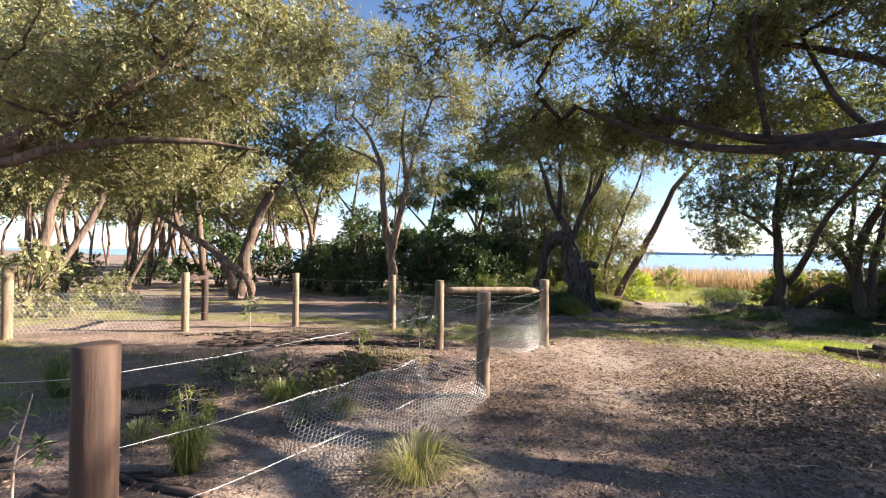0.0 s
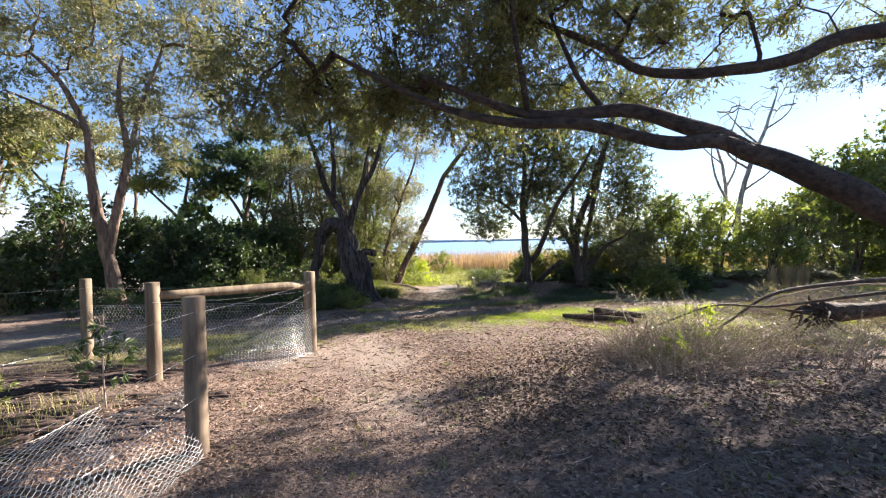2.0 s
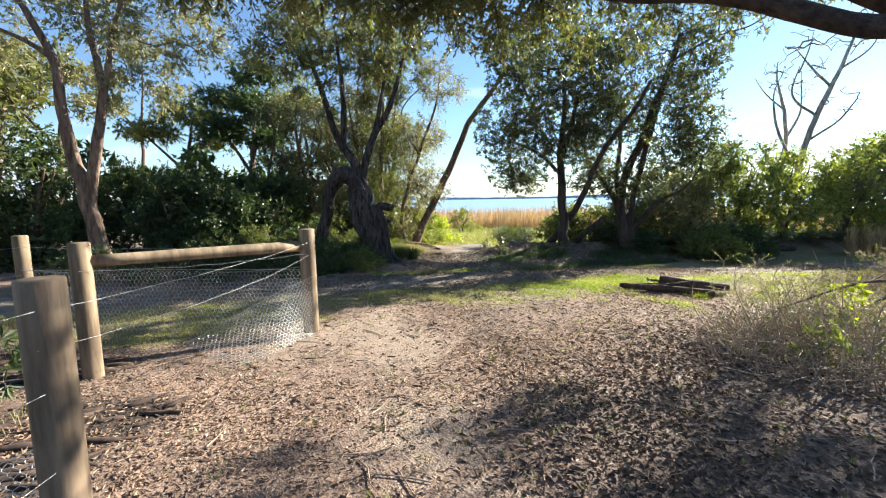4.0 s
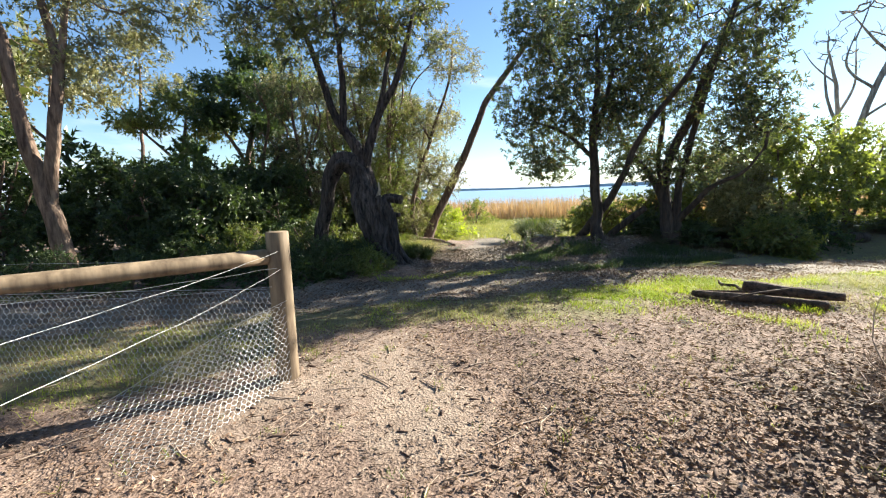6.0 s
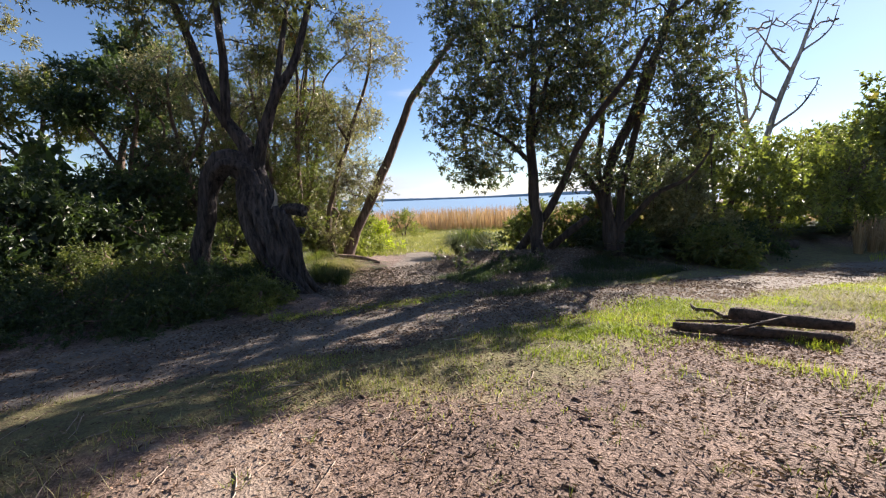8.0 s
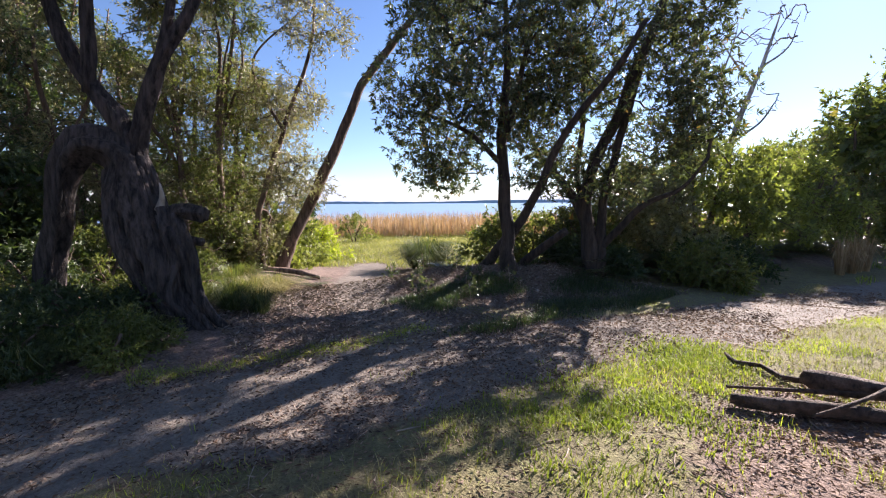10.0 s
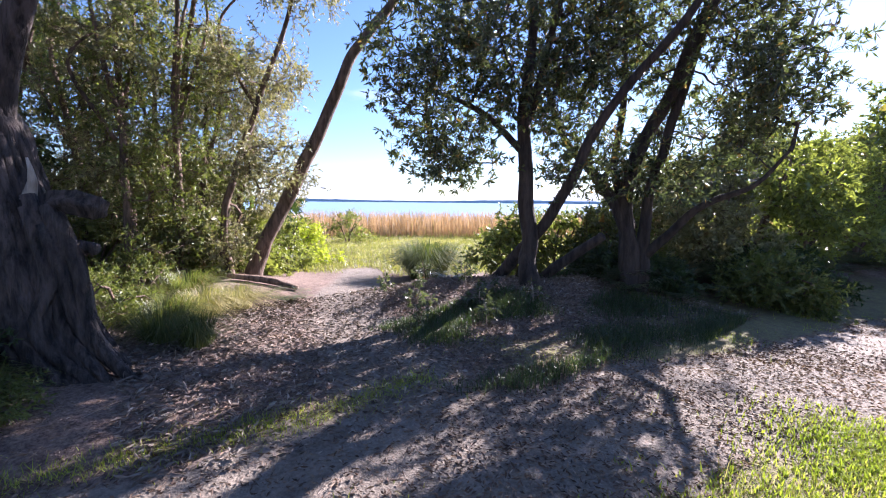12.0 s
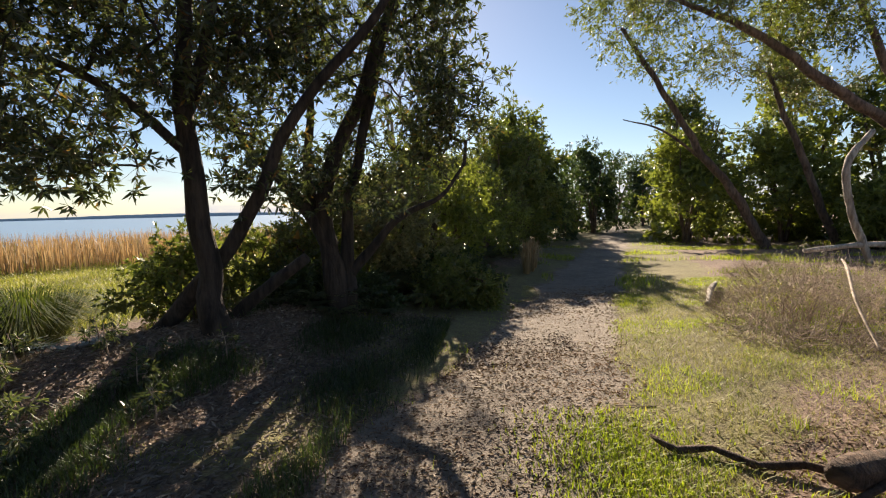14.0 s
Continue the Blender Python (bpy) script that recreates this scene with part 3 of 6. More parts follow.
UP = np.array([0, 0, 1.0])
for a, b, hs_ in (("n", "a", (1.02, 0.72, 0.42)), ("a", "c", (1.02, 0.88)), ("c", "d", (1.0, 0.75)), ("d", "e", (1.0, 0.7)), ("e", "f", (1.0, 0.7, 0.4)), ("f", "h", (1.05, 0.8, 0.5)), ("b", "c", (0.9,))):
    for k, h in enumerate(hs_):
        off = np.array([0.0, -0.075, 0])
        wire(PZ[a] + UP * h + off, PZ[b] + UP * h + off, 0.03 + 0.03 * k)
OUT = np.array([-3.6, 0.2, 0.2])
wire(PZ["n"] + UP * 1.0, PZ["n"] + OUT + UP * 0.7, 0.05)
wire(PZ["n"] + UP * 0.65, PZ["n"] + OUT + UP * 0.4, 0.05)
wire(PZ["h"] + UP * 1.05, PZ["h"] + np.array([-4, -1, 1.0]), 0.05)


def net_patch(P00, P10, P01, P11, wavy=0.03, seed=0, cell=0.062, label="galvanised hexagonal netting", thick=0.0021):
    """Netting hung between four corners: along the bottom P00 to P10, along the top P01 to P11."""
    P00, P10, P01, P11 = (np.asarray(p, float) for p in (P00, P10, P01, P11))
    w = max(np.linalg.norm(P10 - P00), np.linalg.norm(P11 - P01))
    h = max(np.linalg.norm(P01 - P00), np.linalg.norm(P11 - P10))
    nrm = np.cross(P10 + P11 - P00 - P01, P01 + P11 - P00 - P10)
    nrm /= np.linalg.norm(nrm)

    def at(u, v):
        a, b = (u / w)[:, None], (v / h)[:, None]
        P = P00 * (1 - a) * (1 - b) + P10 * a * (1 - b) + P01 * (1 - a) * b + P11 * a * b
        wob = wavy * (lump(u, v, 3.0, seed) + 0.4 * lump(u, v, 8.0, seed + 1))
        P = P + nrm * wob[:, None]
        low_z = ground_z(P[:, 0], P[:, 1]) + 0.006
        P[:, 2] = np.maximum(P[:, 2], low_z)
        return P
    V, F = hex_net(at, w, h, cell, thick)
    fence_part("netting", (V, F), WIRE, label)
    t = np.linspace(0, 1, 24)
    s = Soup()
    add_tube(s, at(t * w, t * 0 + h * 0.999), np.full(24, 0.002), sides=5, caps=False)
    fence_part("netting_edge_wire", s, WIRE)


CB = PZ["c"]
net_patch((1.0, 6.3, 0.0), CB + [0.03, -0.1, 0.0], (0.6, 7.25, 0.0), CB + [0.03, -0.1, 0.66], 0.03, 1, 0.052, thick=0.0015)
net_patch(PZ["d"] + [0, -0.07, 0.05], PZ["c"] + [0, -0.12, 0.05], PZ["d"] + [0, -0.07, 0.75], PZ["c"] + [0, 0.1, 0.70], 0.03, 3, 0.046, thick=0.0014)
net_patch(PZ["f"] + [-0.2, -0.07, 0.05], PZ["h"] + [0, -0.07, 0.05], PZ["f"] + [-0.2, -0.07, 0.7], PZ["h"] + [0, -0.07, 0.75], 0.03, 5)
net_patch((-0.8, 2.75, -0.02), (0.1, 4.1, 0.0), (-1.5, 3.85, 0.10), (-0.3, 5.7, 0.08), 0.05, 7, thick=0.0025, label="collapsed galvanised netting lying over grass")
net_patch((-0.1, 3.5, -0.05), (0.5, 4.5, -0.05), (-0.3, 5.0, 0.05), (0.43, 4.68, 0.45), 0.05, 9, label="collapsed galvanised netting lying over grass")


# ---- trees along the walk ----
def at_ground(x, y, up=0.0):
    return (x, y, zat(x, y) + up)


# the old arched paperbark by the track
ax0, ay0 = 4.35, 12.75
arch = tree("arched_paperbark", "old dark paperbark with hollow arched trunk and living stems", "tree",
            at_ground(ax0, ay0, -0.1),
            [[(4.3, 12.6, -0.45, 0.22), (4.15, 12.75, 0.15, 0.27), (4.0, 12.88, 0.75, 0.29), (3.9, 13.0, 1.3, 0.27), (3.82, 13.08, 1.78, 0.24), (3.66, 13.2, 1.95, 0.215), (3.5, 13.35, 1.97, 0.2), (3.34, 13.47, 1.78, 0.17), (3.26, 13.55, 1.35, 0.135), (3.16, 13.65, 0.8, 0.14), (3.06, 13.75, 0.0, 0.15)],
             [(4.1, 12.9, 1.1, 0.14), (3.93, 13.05, 1.8, 0.12), (3.78, 13.14, 2.3, 0.10), (3.6, 13.28, 2.6, 0.085), (3.45, 13.4, 2.95, 0.075), (3.3, 13.5, 3.6, 0.06), (3.1, 13.65, 4.4, 0.05), (2.8, 13.8, 5.4, 0.03)],
             [(3.6, 13.28, 2.55, 0.075), (3.63, 13.26, 3.15, 0.065), (3.64, 13.25, 3.8, 0.055), (3.55, 13.3, 5.2, 0.03)],
             [(3.95, 13.0, 1.8, 0.11), (4.05, 12.93, 2.3, 0.09), (4.22, 12.8, 2.85, 0.075), (4.42, 12.65, 3.25, 0.065), (4.65, 12.48, 3.8, 0.05), (4.9, 12.3, 4.8, 0.03)],
             [(4.24, 12.76, 2.95, 0.05), (4.36, 12.68, 3.5, 0.045), (4.5, 12.58, 4.3, 0.025)],
             [(4.1, 12.8, 0.95, 0.10), (4.28, 12.62, 1.2, 0.09), (4.52, 12.42, 1.14, 0.085)]],
            [(3.2, 13.6, 5.4, 1.3, 1.3, 0.9, 40), (4.6, 12.7, 5.0, 1.1, 1.1, 0.9, 34), (3.8, 13.4, 4.3, 1.5, 1.2, 0.9, 26), (2.4, 14.2, 5.2, 1.2, 1.2, 0.9, 26)],
            BARK_ARCH, LEAF_OLIVE, 0.09, 0.026, 260, 0.36, core=1, seed=2, rough=0.10, ridges=5, sides=18)
gr = np.random.default_rng(12)
for k in range(34):
    a0 = gr.uniform(-1.9, 1.3)
    line = [(3.62, 13.24, 2.0, 0.13), (3.88, 13.05, 1.8, 0.15), (3.9, 13.0, 1.3, 0.26), (4.0, 12.88, 0.75, 0.28), (4.15, 12.75, 0.15, 0.27), (4.33, 12.55, -0.35, 0.33)]
    rope = []
    for j, (x, y, z, r) in enumerate(line):
        a1 = a0 + 0.38 * math.sin(j * 1.7 + k * 2.1) + 0.12 * j
        rope.append((x + r * math.sin(a1) * (1.0 + 0.08 * math.sin(k)), y - r * math.cos(a1) * (1.0 + 0.08 * math.sin(k)), z + 0.05 * math.cos(k), gr.uniform(0.022, 0.062)))
    q_ = spline(rope)
    strand = Soup()
    add_tube(strand, q_[:, :3] - np.array(arch.location), q_[:, 3], sides=7, rough=0.15, seed=k)
    strand.put("bark_strand", BARK_ARCH, arch)
gr = np.random.default_rng(12)
for k in range(13):
    t = k / 12
    x0, y0 = 4.12 + 0.3 * t * gr.uniform(0.6, 1.2) - 0.1, 12.72 - 0.2 * t
    pts = [(x0 - 0.1, y0 + 0.05, 1.25 - 0.3 * gr.random(), 0.05), (x0, y0 - 0.06, 0.7, 0.06), (x0 + 0.08 * gr.normal(), y0 - 0.13, 0.2, 0.05), (x0 + 0.35 * gr.random() + 0.1, y0 - 0.25 - 0.2 * gr.random(), -0.33, 0.035)]
    s_ = spline(pts)
    roots = Soup()
    add_tube(roots, s_[:, :3] - np.array(arch.location), s_[:, 3], sides=8, rough=0.12, seed=k)
    roots.put("root", BARK_ARCH, arch)

for name_, pts_, mat_, lab_ in (("broken_stub", [(4.15, 12.72, 0.8, 0.06), (4.32, 12.58, 0.85, 0.06), (4.48, 12.45, 0.83, 0.05)], BARK_ARCH, "short dark broken stub"), ("splinter", [(4.1, 12.72, 1.2, 0.05), (4.14, 12.68, 1.35, 0.03), (4.12, 12.66, 1.52, 0.008)], BARK_DEAD, "pale upright splinter of wood")):
    q_ = spline(pts_)
    piece = Soup()
    add_tube(piece, q_[:, :3] - np.array(arch.location), q_[:, 3], sides=9, rough=0.1, seed=5)
    piece.put(name_, mat_, arch, label=lab_)

tree("leaning_tree", "slender brown tree leaning over the lake path", "tree", at_ground(7.0, 16.6, -0.1),
     [[(6.9, 16.75, -0.3, 0.17), (7.0, 16.65, 0.2, 0.145), (7.2, 16.45, 0.8, 0.125), (7.62, 16.1, 1.8, 0.12), (8.06, 15.8, 2.95, 0.105), (8.4, 15.55, 3.85, 0.095), (8.95, 15.1, 4.75, 0.08), (9.5, 14.7, 5.6, 0.045)]],
     [(9.6, 14.5, 5.6, 1.0, 1.0, 0.8, 26)], BARK_TEA, LEAF_BANKSIA, 0.10, 0.028, 150, 0.34, each=10, tip=1.0, seed=4, rough=0.06, sides=12)

tree("bank_tree", "dark banksia with one thick trunk on the bank", "tree", at_ground(10.0, 12.6, -0.1),
     [[(10.0, 12.55, -0.35, 0.20), (9.98, 12.55, 0.2, 0.15), (9.97, 12.58, 0.7, 0.135), (9.96, 12.66, 1.58, 0.12), (9.95, 12.73, 2.31, 0.11), (9.96, 12.71, 2.95, 0.095), (9.97, 12.59, 4.0, 0.07), (9.9, 12.6, 5.2, 0.04)],
      [(10.0, 12.75, 2.4, 0.08), (10.08, 12.54, 3.1, 0.07), (10.2, 12.3, 4.2, 0.045)],
      [(9.97, 12.66, 2.0, 0.06), (9.6, 13.3, 2.7, 0.05), (9.1, 14.0, 3.1, 0.03)],
      [(10.15, 13.6, -0.35, 0.12), (10.2, 13.1, 0.15, 0.11), (10.28, 12.53, 0.85, 0.095), (10.35, 12.06, 1.6, 0.085), (10.39, 11.74, 2.25, 0.075), (10.45, 11.29, 2.9, 0.065), (10.54, 10.57, 3.6, 0.055), (10.6, 10.2, 4.2, 0.035)]],
     [(9.3, 13.5, 2.9, 1.1, 1.1, 0.8, 34), (9.7, 12.7, 3.9, 1.3, 1.3, 1.1, 56), (10.3, 12.0, 4.8, 1.3, 1.4, 0.9, 46), (9.1, 13.8, 4.3, 1.1, 1.1, 0.9, 26), (10.3, 12.2, 2.9, 1.1, 1.0, 0.6, 26), (8.9, 13.9, 2.1, 0.7, 0.7, 0.4, 14), (9.6, 13.0, 5.6, 1.6, 1.5, 0.9, 44), (10.6, 11.7, 3.7, 0.8, 0.9, 0.6, 24), (8.6, 13.9, 3.3, 0.8, 0.8, 0.6, 20), (9.2, 13.5, 1.9, 0.7, 0.7, 0.3, 10), (10.5, 12.1, 1.9, 0.6, 0.7, 0.4, 10), (9.1, 13.8, 5.6, 1.2, 1.1, 0.8, 26), (10.8, 11.6, 5.7, 1.2, 1.2, 0.8, 26)],
     BARK_DARK, LEAF_BANKSIA, 0.12, 0.032, 125, 0.38, core=0, each=10, tip=1.0, seed=6, rough=0.05, sides=14, crown_label="dense dark leathery banksia leaves")

tree("multi_stem_tree", "dark tree of many stems fanning from one base on the bank", "tree", at_ground(11.4, 11.5, -0.1),
     [[(11.38, 11.5, -0.6, 0.19), (11.36, 11.5, -0.1, 0.16), (11.33, 11.5, 0.4, 0.13), (11.29, 11.75, 1.15, 0.10), (11.22, 12.29, 1.87, 0.08), (11.17, 12.68, 2.3, 0.06), (11.1, 13.1, 3.2, 0.04)],
      [(11.38, 11.45, -0.6, 0.17), (11.35, 11.5, 0.0, 0.15), (11.31, 11.64, 1.2, 0.12), (11.33, 11.46, 2.01, 0.11), (11.38, 11.1, 2.81, 0.10), (11.42, 10.79, 3.58, 0.09), (11.46, 10.49, 4.3, 0.08), (11.5, 10.1, 5.4, 0.06)],
      [(11.43, 11.4, -0.55, 0.14), (11.45, 11.34, 0.1, 0.12), (11.45, 11.33, 1.27, 0.085), (11.48, 11.07, 2.34, 0.075), (11.51, 10.88, 3.1, 0.06), (11.6, 10.6, 4.2, 0.03)],
      [(11.44, 11.4, 0.3, 0.09), (11.54, 10.61, 1.15, 0.055), (11.64, 9.95, 1.5, 0.035), (11.7, 9.6, 1.95, 0.02)],
      [(11.42, 11.54, 0.8, 0.08), (11.38, 11.89, 1.78, 0.065), (11.39, 11.8, 2.76, 0.055), (11.39, 11.82, 4.2, 0.03)],
      [(11.5, 10.3, 4.8, 0.03), (12.0, 9.6, 5.2, 0.022), (12.3, 8.9, 5.3, 0.015), (12.5, 8.4, 5.6, 0.01)]],
     [(11.0, 12.6, 3.4, 1.1, 1.2, 1.0, 40), (11.5, 11.2, 4.3, 1.2, 1.3, 1.1, 50), (11.7, 10.0, 2.6, 0.8, 0.7, 0.8, 24), (11.9, 9.8, 2.9, 0.7, 0.6, 1.0, 20), (11.6, 10.7, 2.6, 0.9, 0.9, 0.8, 22), (11.8, 10.1, 3.9, 0.7, 0.6, 0.6, 16), (11.4, 10.6, 5.2, 1.2, 1.2, 0.9, 15), (11.4, 11.9, 1.9, 0.8, 1.0, 0.6, 22), (11.8, 9.9, 4.4, 0.6, 0.6, 0.6, 14), (11.5, 10.6, 1.7, 0.6, 0.9, 0.4, 10), (11.9, 9.5, 5.1, 0.8, 0.7, 0.6, 18), (11.6, 10.4, 5.9, 1.2, 1.2, 0.6, 16)],
     BARK_DARK, LEAF_BANKSIA, 0.12, 0.032, 112, 0.38, core=0, each=10, tip=1.0, seed=8, rough=0.05, sides=12, crown_label="thin dark leathery leaves")

fl = thing("leaning_log", at_ground(10.5, 12.5), "short dark dead log leaning on the bank", "log")
s_ = Soup()
q = spline([(10.45, 12.7, -0.15, 0.08), (10.5, 12.3, 0.2, 0.085), (10.6, 11.6, 0.72, 0.07)])
add_tube(s_, q[:, :3] - np.array(fl.location), q[:, 3], sides=10, rough=0.08)
s_.put("log", BARK_DARK, fl)

# the twin-trunked pale tree behind the fence
TW = np.array([0.82, 1.88, 1.36])


def nearer(pts, k):
    return [tuple(TW + (np.array(p[:3]) - TW) * k) + (p[3] * 0.7,) for p in pts]


TK = 0.84
tree("twin_gum", "pale brown gum with two twisted trunks behind the fence", "tree", at_ground(-1.55, 14.5, -0.1),
     [nearer([(-1.95, 16.8, -0.6, 0.30), (-2.05, 16.86, 0.0, 0.24), (-2.23, 16.97, 0.9, 0.22), (-2.38, 17.04, 1.93, 0.19), (-2.63, 17.16, 3.51, 0.15), (-2.68, 17.19, 4.91, 0.12), (-3.35, 17.52, 6.43, 0.08), (-4.12, 17.89, 7.33, 0.05)], TK),
      nearer([(-2.2, 16.95, 0.9, 0.18), (-2.2, 16.98, 1.6, 0.17), (-1.85, 16.78, 3.03, 0.14), (-1.63, 16.67, 4.28, 0.11), (-1.85, 16.78, 5.81, 0.08), (-1.72, 16.72, 7.2, 0.05)], TK),
      nearer([(-1.63, 16.67, 4.28, 0.09), (-1.29, 16.51, 5.66, 0.07), (-0.64, 16.19, 7.5, 0.04)], TK),
      nearer([(-2.7, 17.2, 5.0, 0.08), (-3.42, 17.55, 5.52, 0.06), (-4.79, 18.22, 6.2, 0.03)], TK)],
     [(-3.4, 15.6, 6.6, 1.6, 1.4, 1.1, 34), (-1.6, 15.0, 6.9, 1.5, 1.4, 1.1, 34), (-0.2, 14.4, 6.4, 1.3, 1.2, 1.0, 28), (-4.2, 15.8, 4.9, 1.1, 1.0, 0.7, 16), (0.3, 14.6, 5.0, 1.0, 1.0, 0.8, 16), (-2.2, 15.2, 8.4, 2.0, 1.5, 1.2, 44), (0.9, 14.2, 7.2, 1.4, 1.2, 1.2, 34), (-4.6, 15.8, 7.8, 1.5, 1.3, 1.1, 30), (-1.2, 14.7, 5.2, 1.2, 1.0, 0.7, 20), (-0.6, 14.8, 3.9, 0.9, 0.8, 0.6, 10)],
     BARK_PALE, LEAF_GREY, 0.085, 0.02, 300, 0.5, core=1, far=True, seed=10, rough=0.07, ridges=3, sides=14, crown_label="thin grey-green leaves")

# slender trees behind the path to the lake
STAND = [(5.12, 17.2, 5.08, 17.35), (5.75, 17.5, 6.2, 17.1), (6.5, 16.9, 7.5, 16.1), (5.75, 17.1, 5.9, 17.0), (4.5, 18.0, 4.2, 18.3), (6.3, 18.3, 6.9, 18.6), (3.4, 17.2, 3.0, 17.0), (2.2, 17.5, 2.4, 17.3), (7.0, 18.2, 7.5, 18.3), (4.7, 19.2, 4.5, 19.4), (5.6, 19.5, 5.8, 19.3), (3.8, 18.9, 3.5, 19.2), (6.6, 19.3, 6.9, 19.5), (5.0, 16.7, 4.8, 16.9)]
for i, (x0, y0, x1, y1) in enumerate(STAND):
    gi = np.random.default_rng(40 + i)
    hgt = gi.uniform(4.8, 6.4) if i < 5 or i > 8 else gi.uniform(3.8, 5.2)
    z0 = zat(x0, y0)
    mx, my = (x0 + x1) / 2, (y0 + y1) / 2
    st = [[(x0, y0, z0 - 0.15, 0.085), (x0 + gi.normal(0, .03), y0, z0 + 1.2, 0.065), (mx + gi.normal(0, .08), my, z0 + hgt * 0.55, 0.05), (x1, y1, z0 + hgt * 0.8, 0.035), (x1 + gi.normal(0, .15), y1, z0 + hgt, 0.015)],
          [(mx, my, z0 + hgt * 0.5, 0.035), (mx + gi.uniform(-.6, .6), my + gi.uniform(-.4, .4), z0 + hgt * 0.75, 0.025), (mx + gi.uniform(-.9, .9), my, z0 + hgt * 0.95, 0.012)]]
    bl = [(x1, y1, z0 + hgt * 0.9, 0.85, 0.85, 0.75, 24), (mx, my, z0 + hgt * 0.62, 0.95, 0.95, 0.8, 24), (mx + gi.uniform(-.5, .5), my + gi.uniform(-.4, .4), z0 + hgt * 0.35, 0.8, 0.8, 0.7, 18), (x0 + gi.uniform(-.4, .4), y0, z0 + 0.8, 0.6, 0.6, 0.5, 14)]
    tree("slender_tree", "slender dark-stemmed tea tree in the thicket by the lake path", "tree", (x0, y0, z0 - 0.1), st, [b[:6] + (int(b[6] * (1.7 if i in (2, 8, 12) else 1)),) for b in bl], BARK_TEA, (LEAF_DARK if i == 7 else LEAF_MID) if i % 2 else LEAF_GREY,
         0.085, 0.024, 130, 0.38, core=0, seed=50 + i, sides=8, group="thicket by the lake path")

# big overhanging tree that throws its limbs across the clearing
CAN = [(3.2, 5.4, 4.3, 1.4, 1.3, 0.7, 50), (4.8, 5.2, 4.3, 1.3, 1.2, 0.7, 44), (2.2, 6.0, 4.7, 1.3, 1.2, 0.7, 38), (6.3, 4.4, 4.7, 1.4, 1.2, 0.7, 38), (4.6, 3.8, 4.6, 1.3, 1.1, 0.6, 34), (1.4, 4.6, 4.9, 1.2, 1.1, 0.6, 26),
       (3.0, 6.2, 3.6, 1.0, 0.8, 0.5, 22), (3.3, 5.0, 3.3, 0.7, 0.5, 0.35, 12), (8.0, 3.6, 5.1, 1.5, 1.3, 0.8, 11), (9.6, 2.8, 5.3, 1.6, 1.4, 0.9, 11), (7.2, 5.4, 5.2, 1.2, 1.1, 0.7, 22), (5.6, 6.3, 4.9, 1.1, 1.0, 0.6, 20), (9.8, 4.6, 5.0, 1.3, 1.2, 0.8, 7), (10.2, 1.2, 5.2, 1.3, 1.2, 0.8, 20),
       (11.6, 4.6, 4.9, 1.4, 1.1, 0.6, 12), (13.2, 4.2, 5.2, 1.5, 1.2, 0.7, 12), (14.6, 4.8, 5.5, 1.4, 1.2, 0.7, 8), (12.3, 2.8, 5.2, 1.4, 1.2, 0.7, 8), (13.8, 5.9, 5.6, 1.2, 1.0, 0.6, 12),
       (1.2, 6.6, 3.5, 1.0, 0.8, 0.45, 28), (2.4, 7.1, 3.6, 1.1, 0.8, 0.5, 34), (3.7, 6.7, 3.5, 1.0, 0.8, 0.45, 30), (5.0, 6.3, 3.6, 1.0, 0.8, 0.5, 28), (0.2, 5.6, 4.4, 1.0, 0.9, 0.5, 22), (6.8, 5.6, 4.0, 1.1, 0.9, 0.5, 22)]
tree("overhanging_tree", "big dark tree with long limbs reaching over the clearing", "tree", at_ground(9.6, 1.5, -0.1),
     [[(x, y, z, r * 0.76) for x, y, z, r in stem] for stem in [[(9.7, 1.45, -0.5, 0.42), (9.5, 1.6, -0.1, 0.34), (8.7, 2.2, 0.85, 0.27), (7.68, 2.82, 1.55, 0.22), (6.66, 3.36, 2.05, 0.19), (5.95, 3.75, 2.42, 0.14), (5.35, 4.05, 2.70, 0.12), (4.75, 4.35, 2.83, 0.105), (4.3, 4.55, 2.82, 0.09), (3.6, 4.9, 2.85, 0.07), (2.7, 5.5, 3.3, 0.04)],
      [(6.2, 3.6, 2.25, 0.13), (5.6, 3.87, 2.43, 0.11), (5.05, 4.1, 2.45, 0.10), (4.5, 4.4, 2.6, 0.09), (4.05, 4.64, 2.72, 0.08), (3.5, 4.9, 2.72, 0.065), (2.7, 5.2, 2.9, 0.05), (1.8, 5.8, 3.5, 0.03)],
      [(9.6, 1.6, 0.2, 0.26), (9.5, 2.0, 2.5, 0.2), (8.9, 2.5, 3.9, 0.16), (8.12, 2.93, 3.9, 0.13), (7.29, 3.37, 3.75, 0.11), (6.71, 3.68, 3.5, 0.10), (5.75, 4.19, 3.38, 0.08), (5.17, 4.5, 3.42, 0.07), (4.72, 4.74, 3.73, 0.06), (3.9, 5.3, 4.2, 0.04)],
      [(4.5, 4.45, 2.8, 0.05), (4.3, 4.7, 3.3, 0.04), (4.2, 5.0, 4.1, 0.025)],
      [(3.7, 4.85, 2.8, 0.05), (3.5, 4.7, 3.2, 0.04), (3.3, 4.6, 3.9, 0.03)],
      [(9.5, 1.8, 1.8, 0.14), (10.2, 2.4, 3.4, 0.11), (11.2, 3.4, 4.4, 0.08), (12.6, 4.0, 4.9, 0.06), (14.0, 4.7, 5.3, 0.03)]]],
     CAN, BARK_LIMB, LEAF_OLIVE, 0.075, 0.022, 250, 0.38, core=0, twig=0.0042, seed=14, rough=0.05, sides=14, crown_label="dark olive canopy of small leaves")

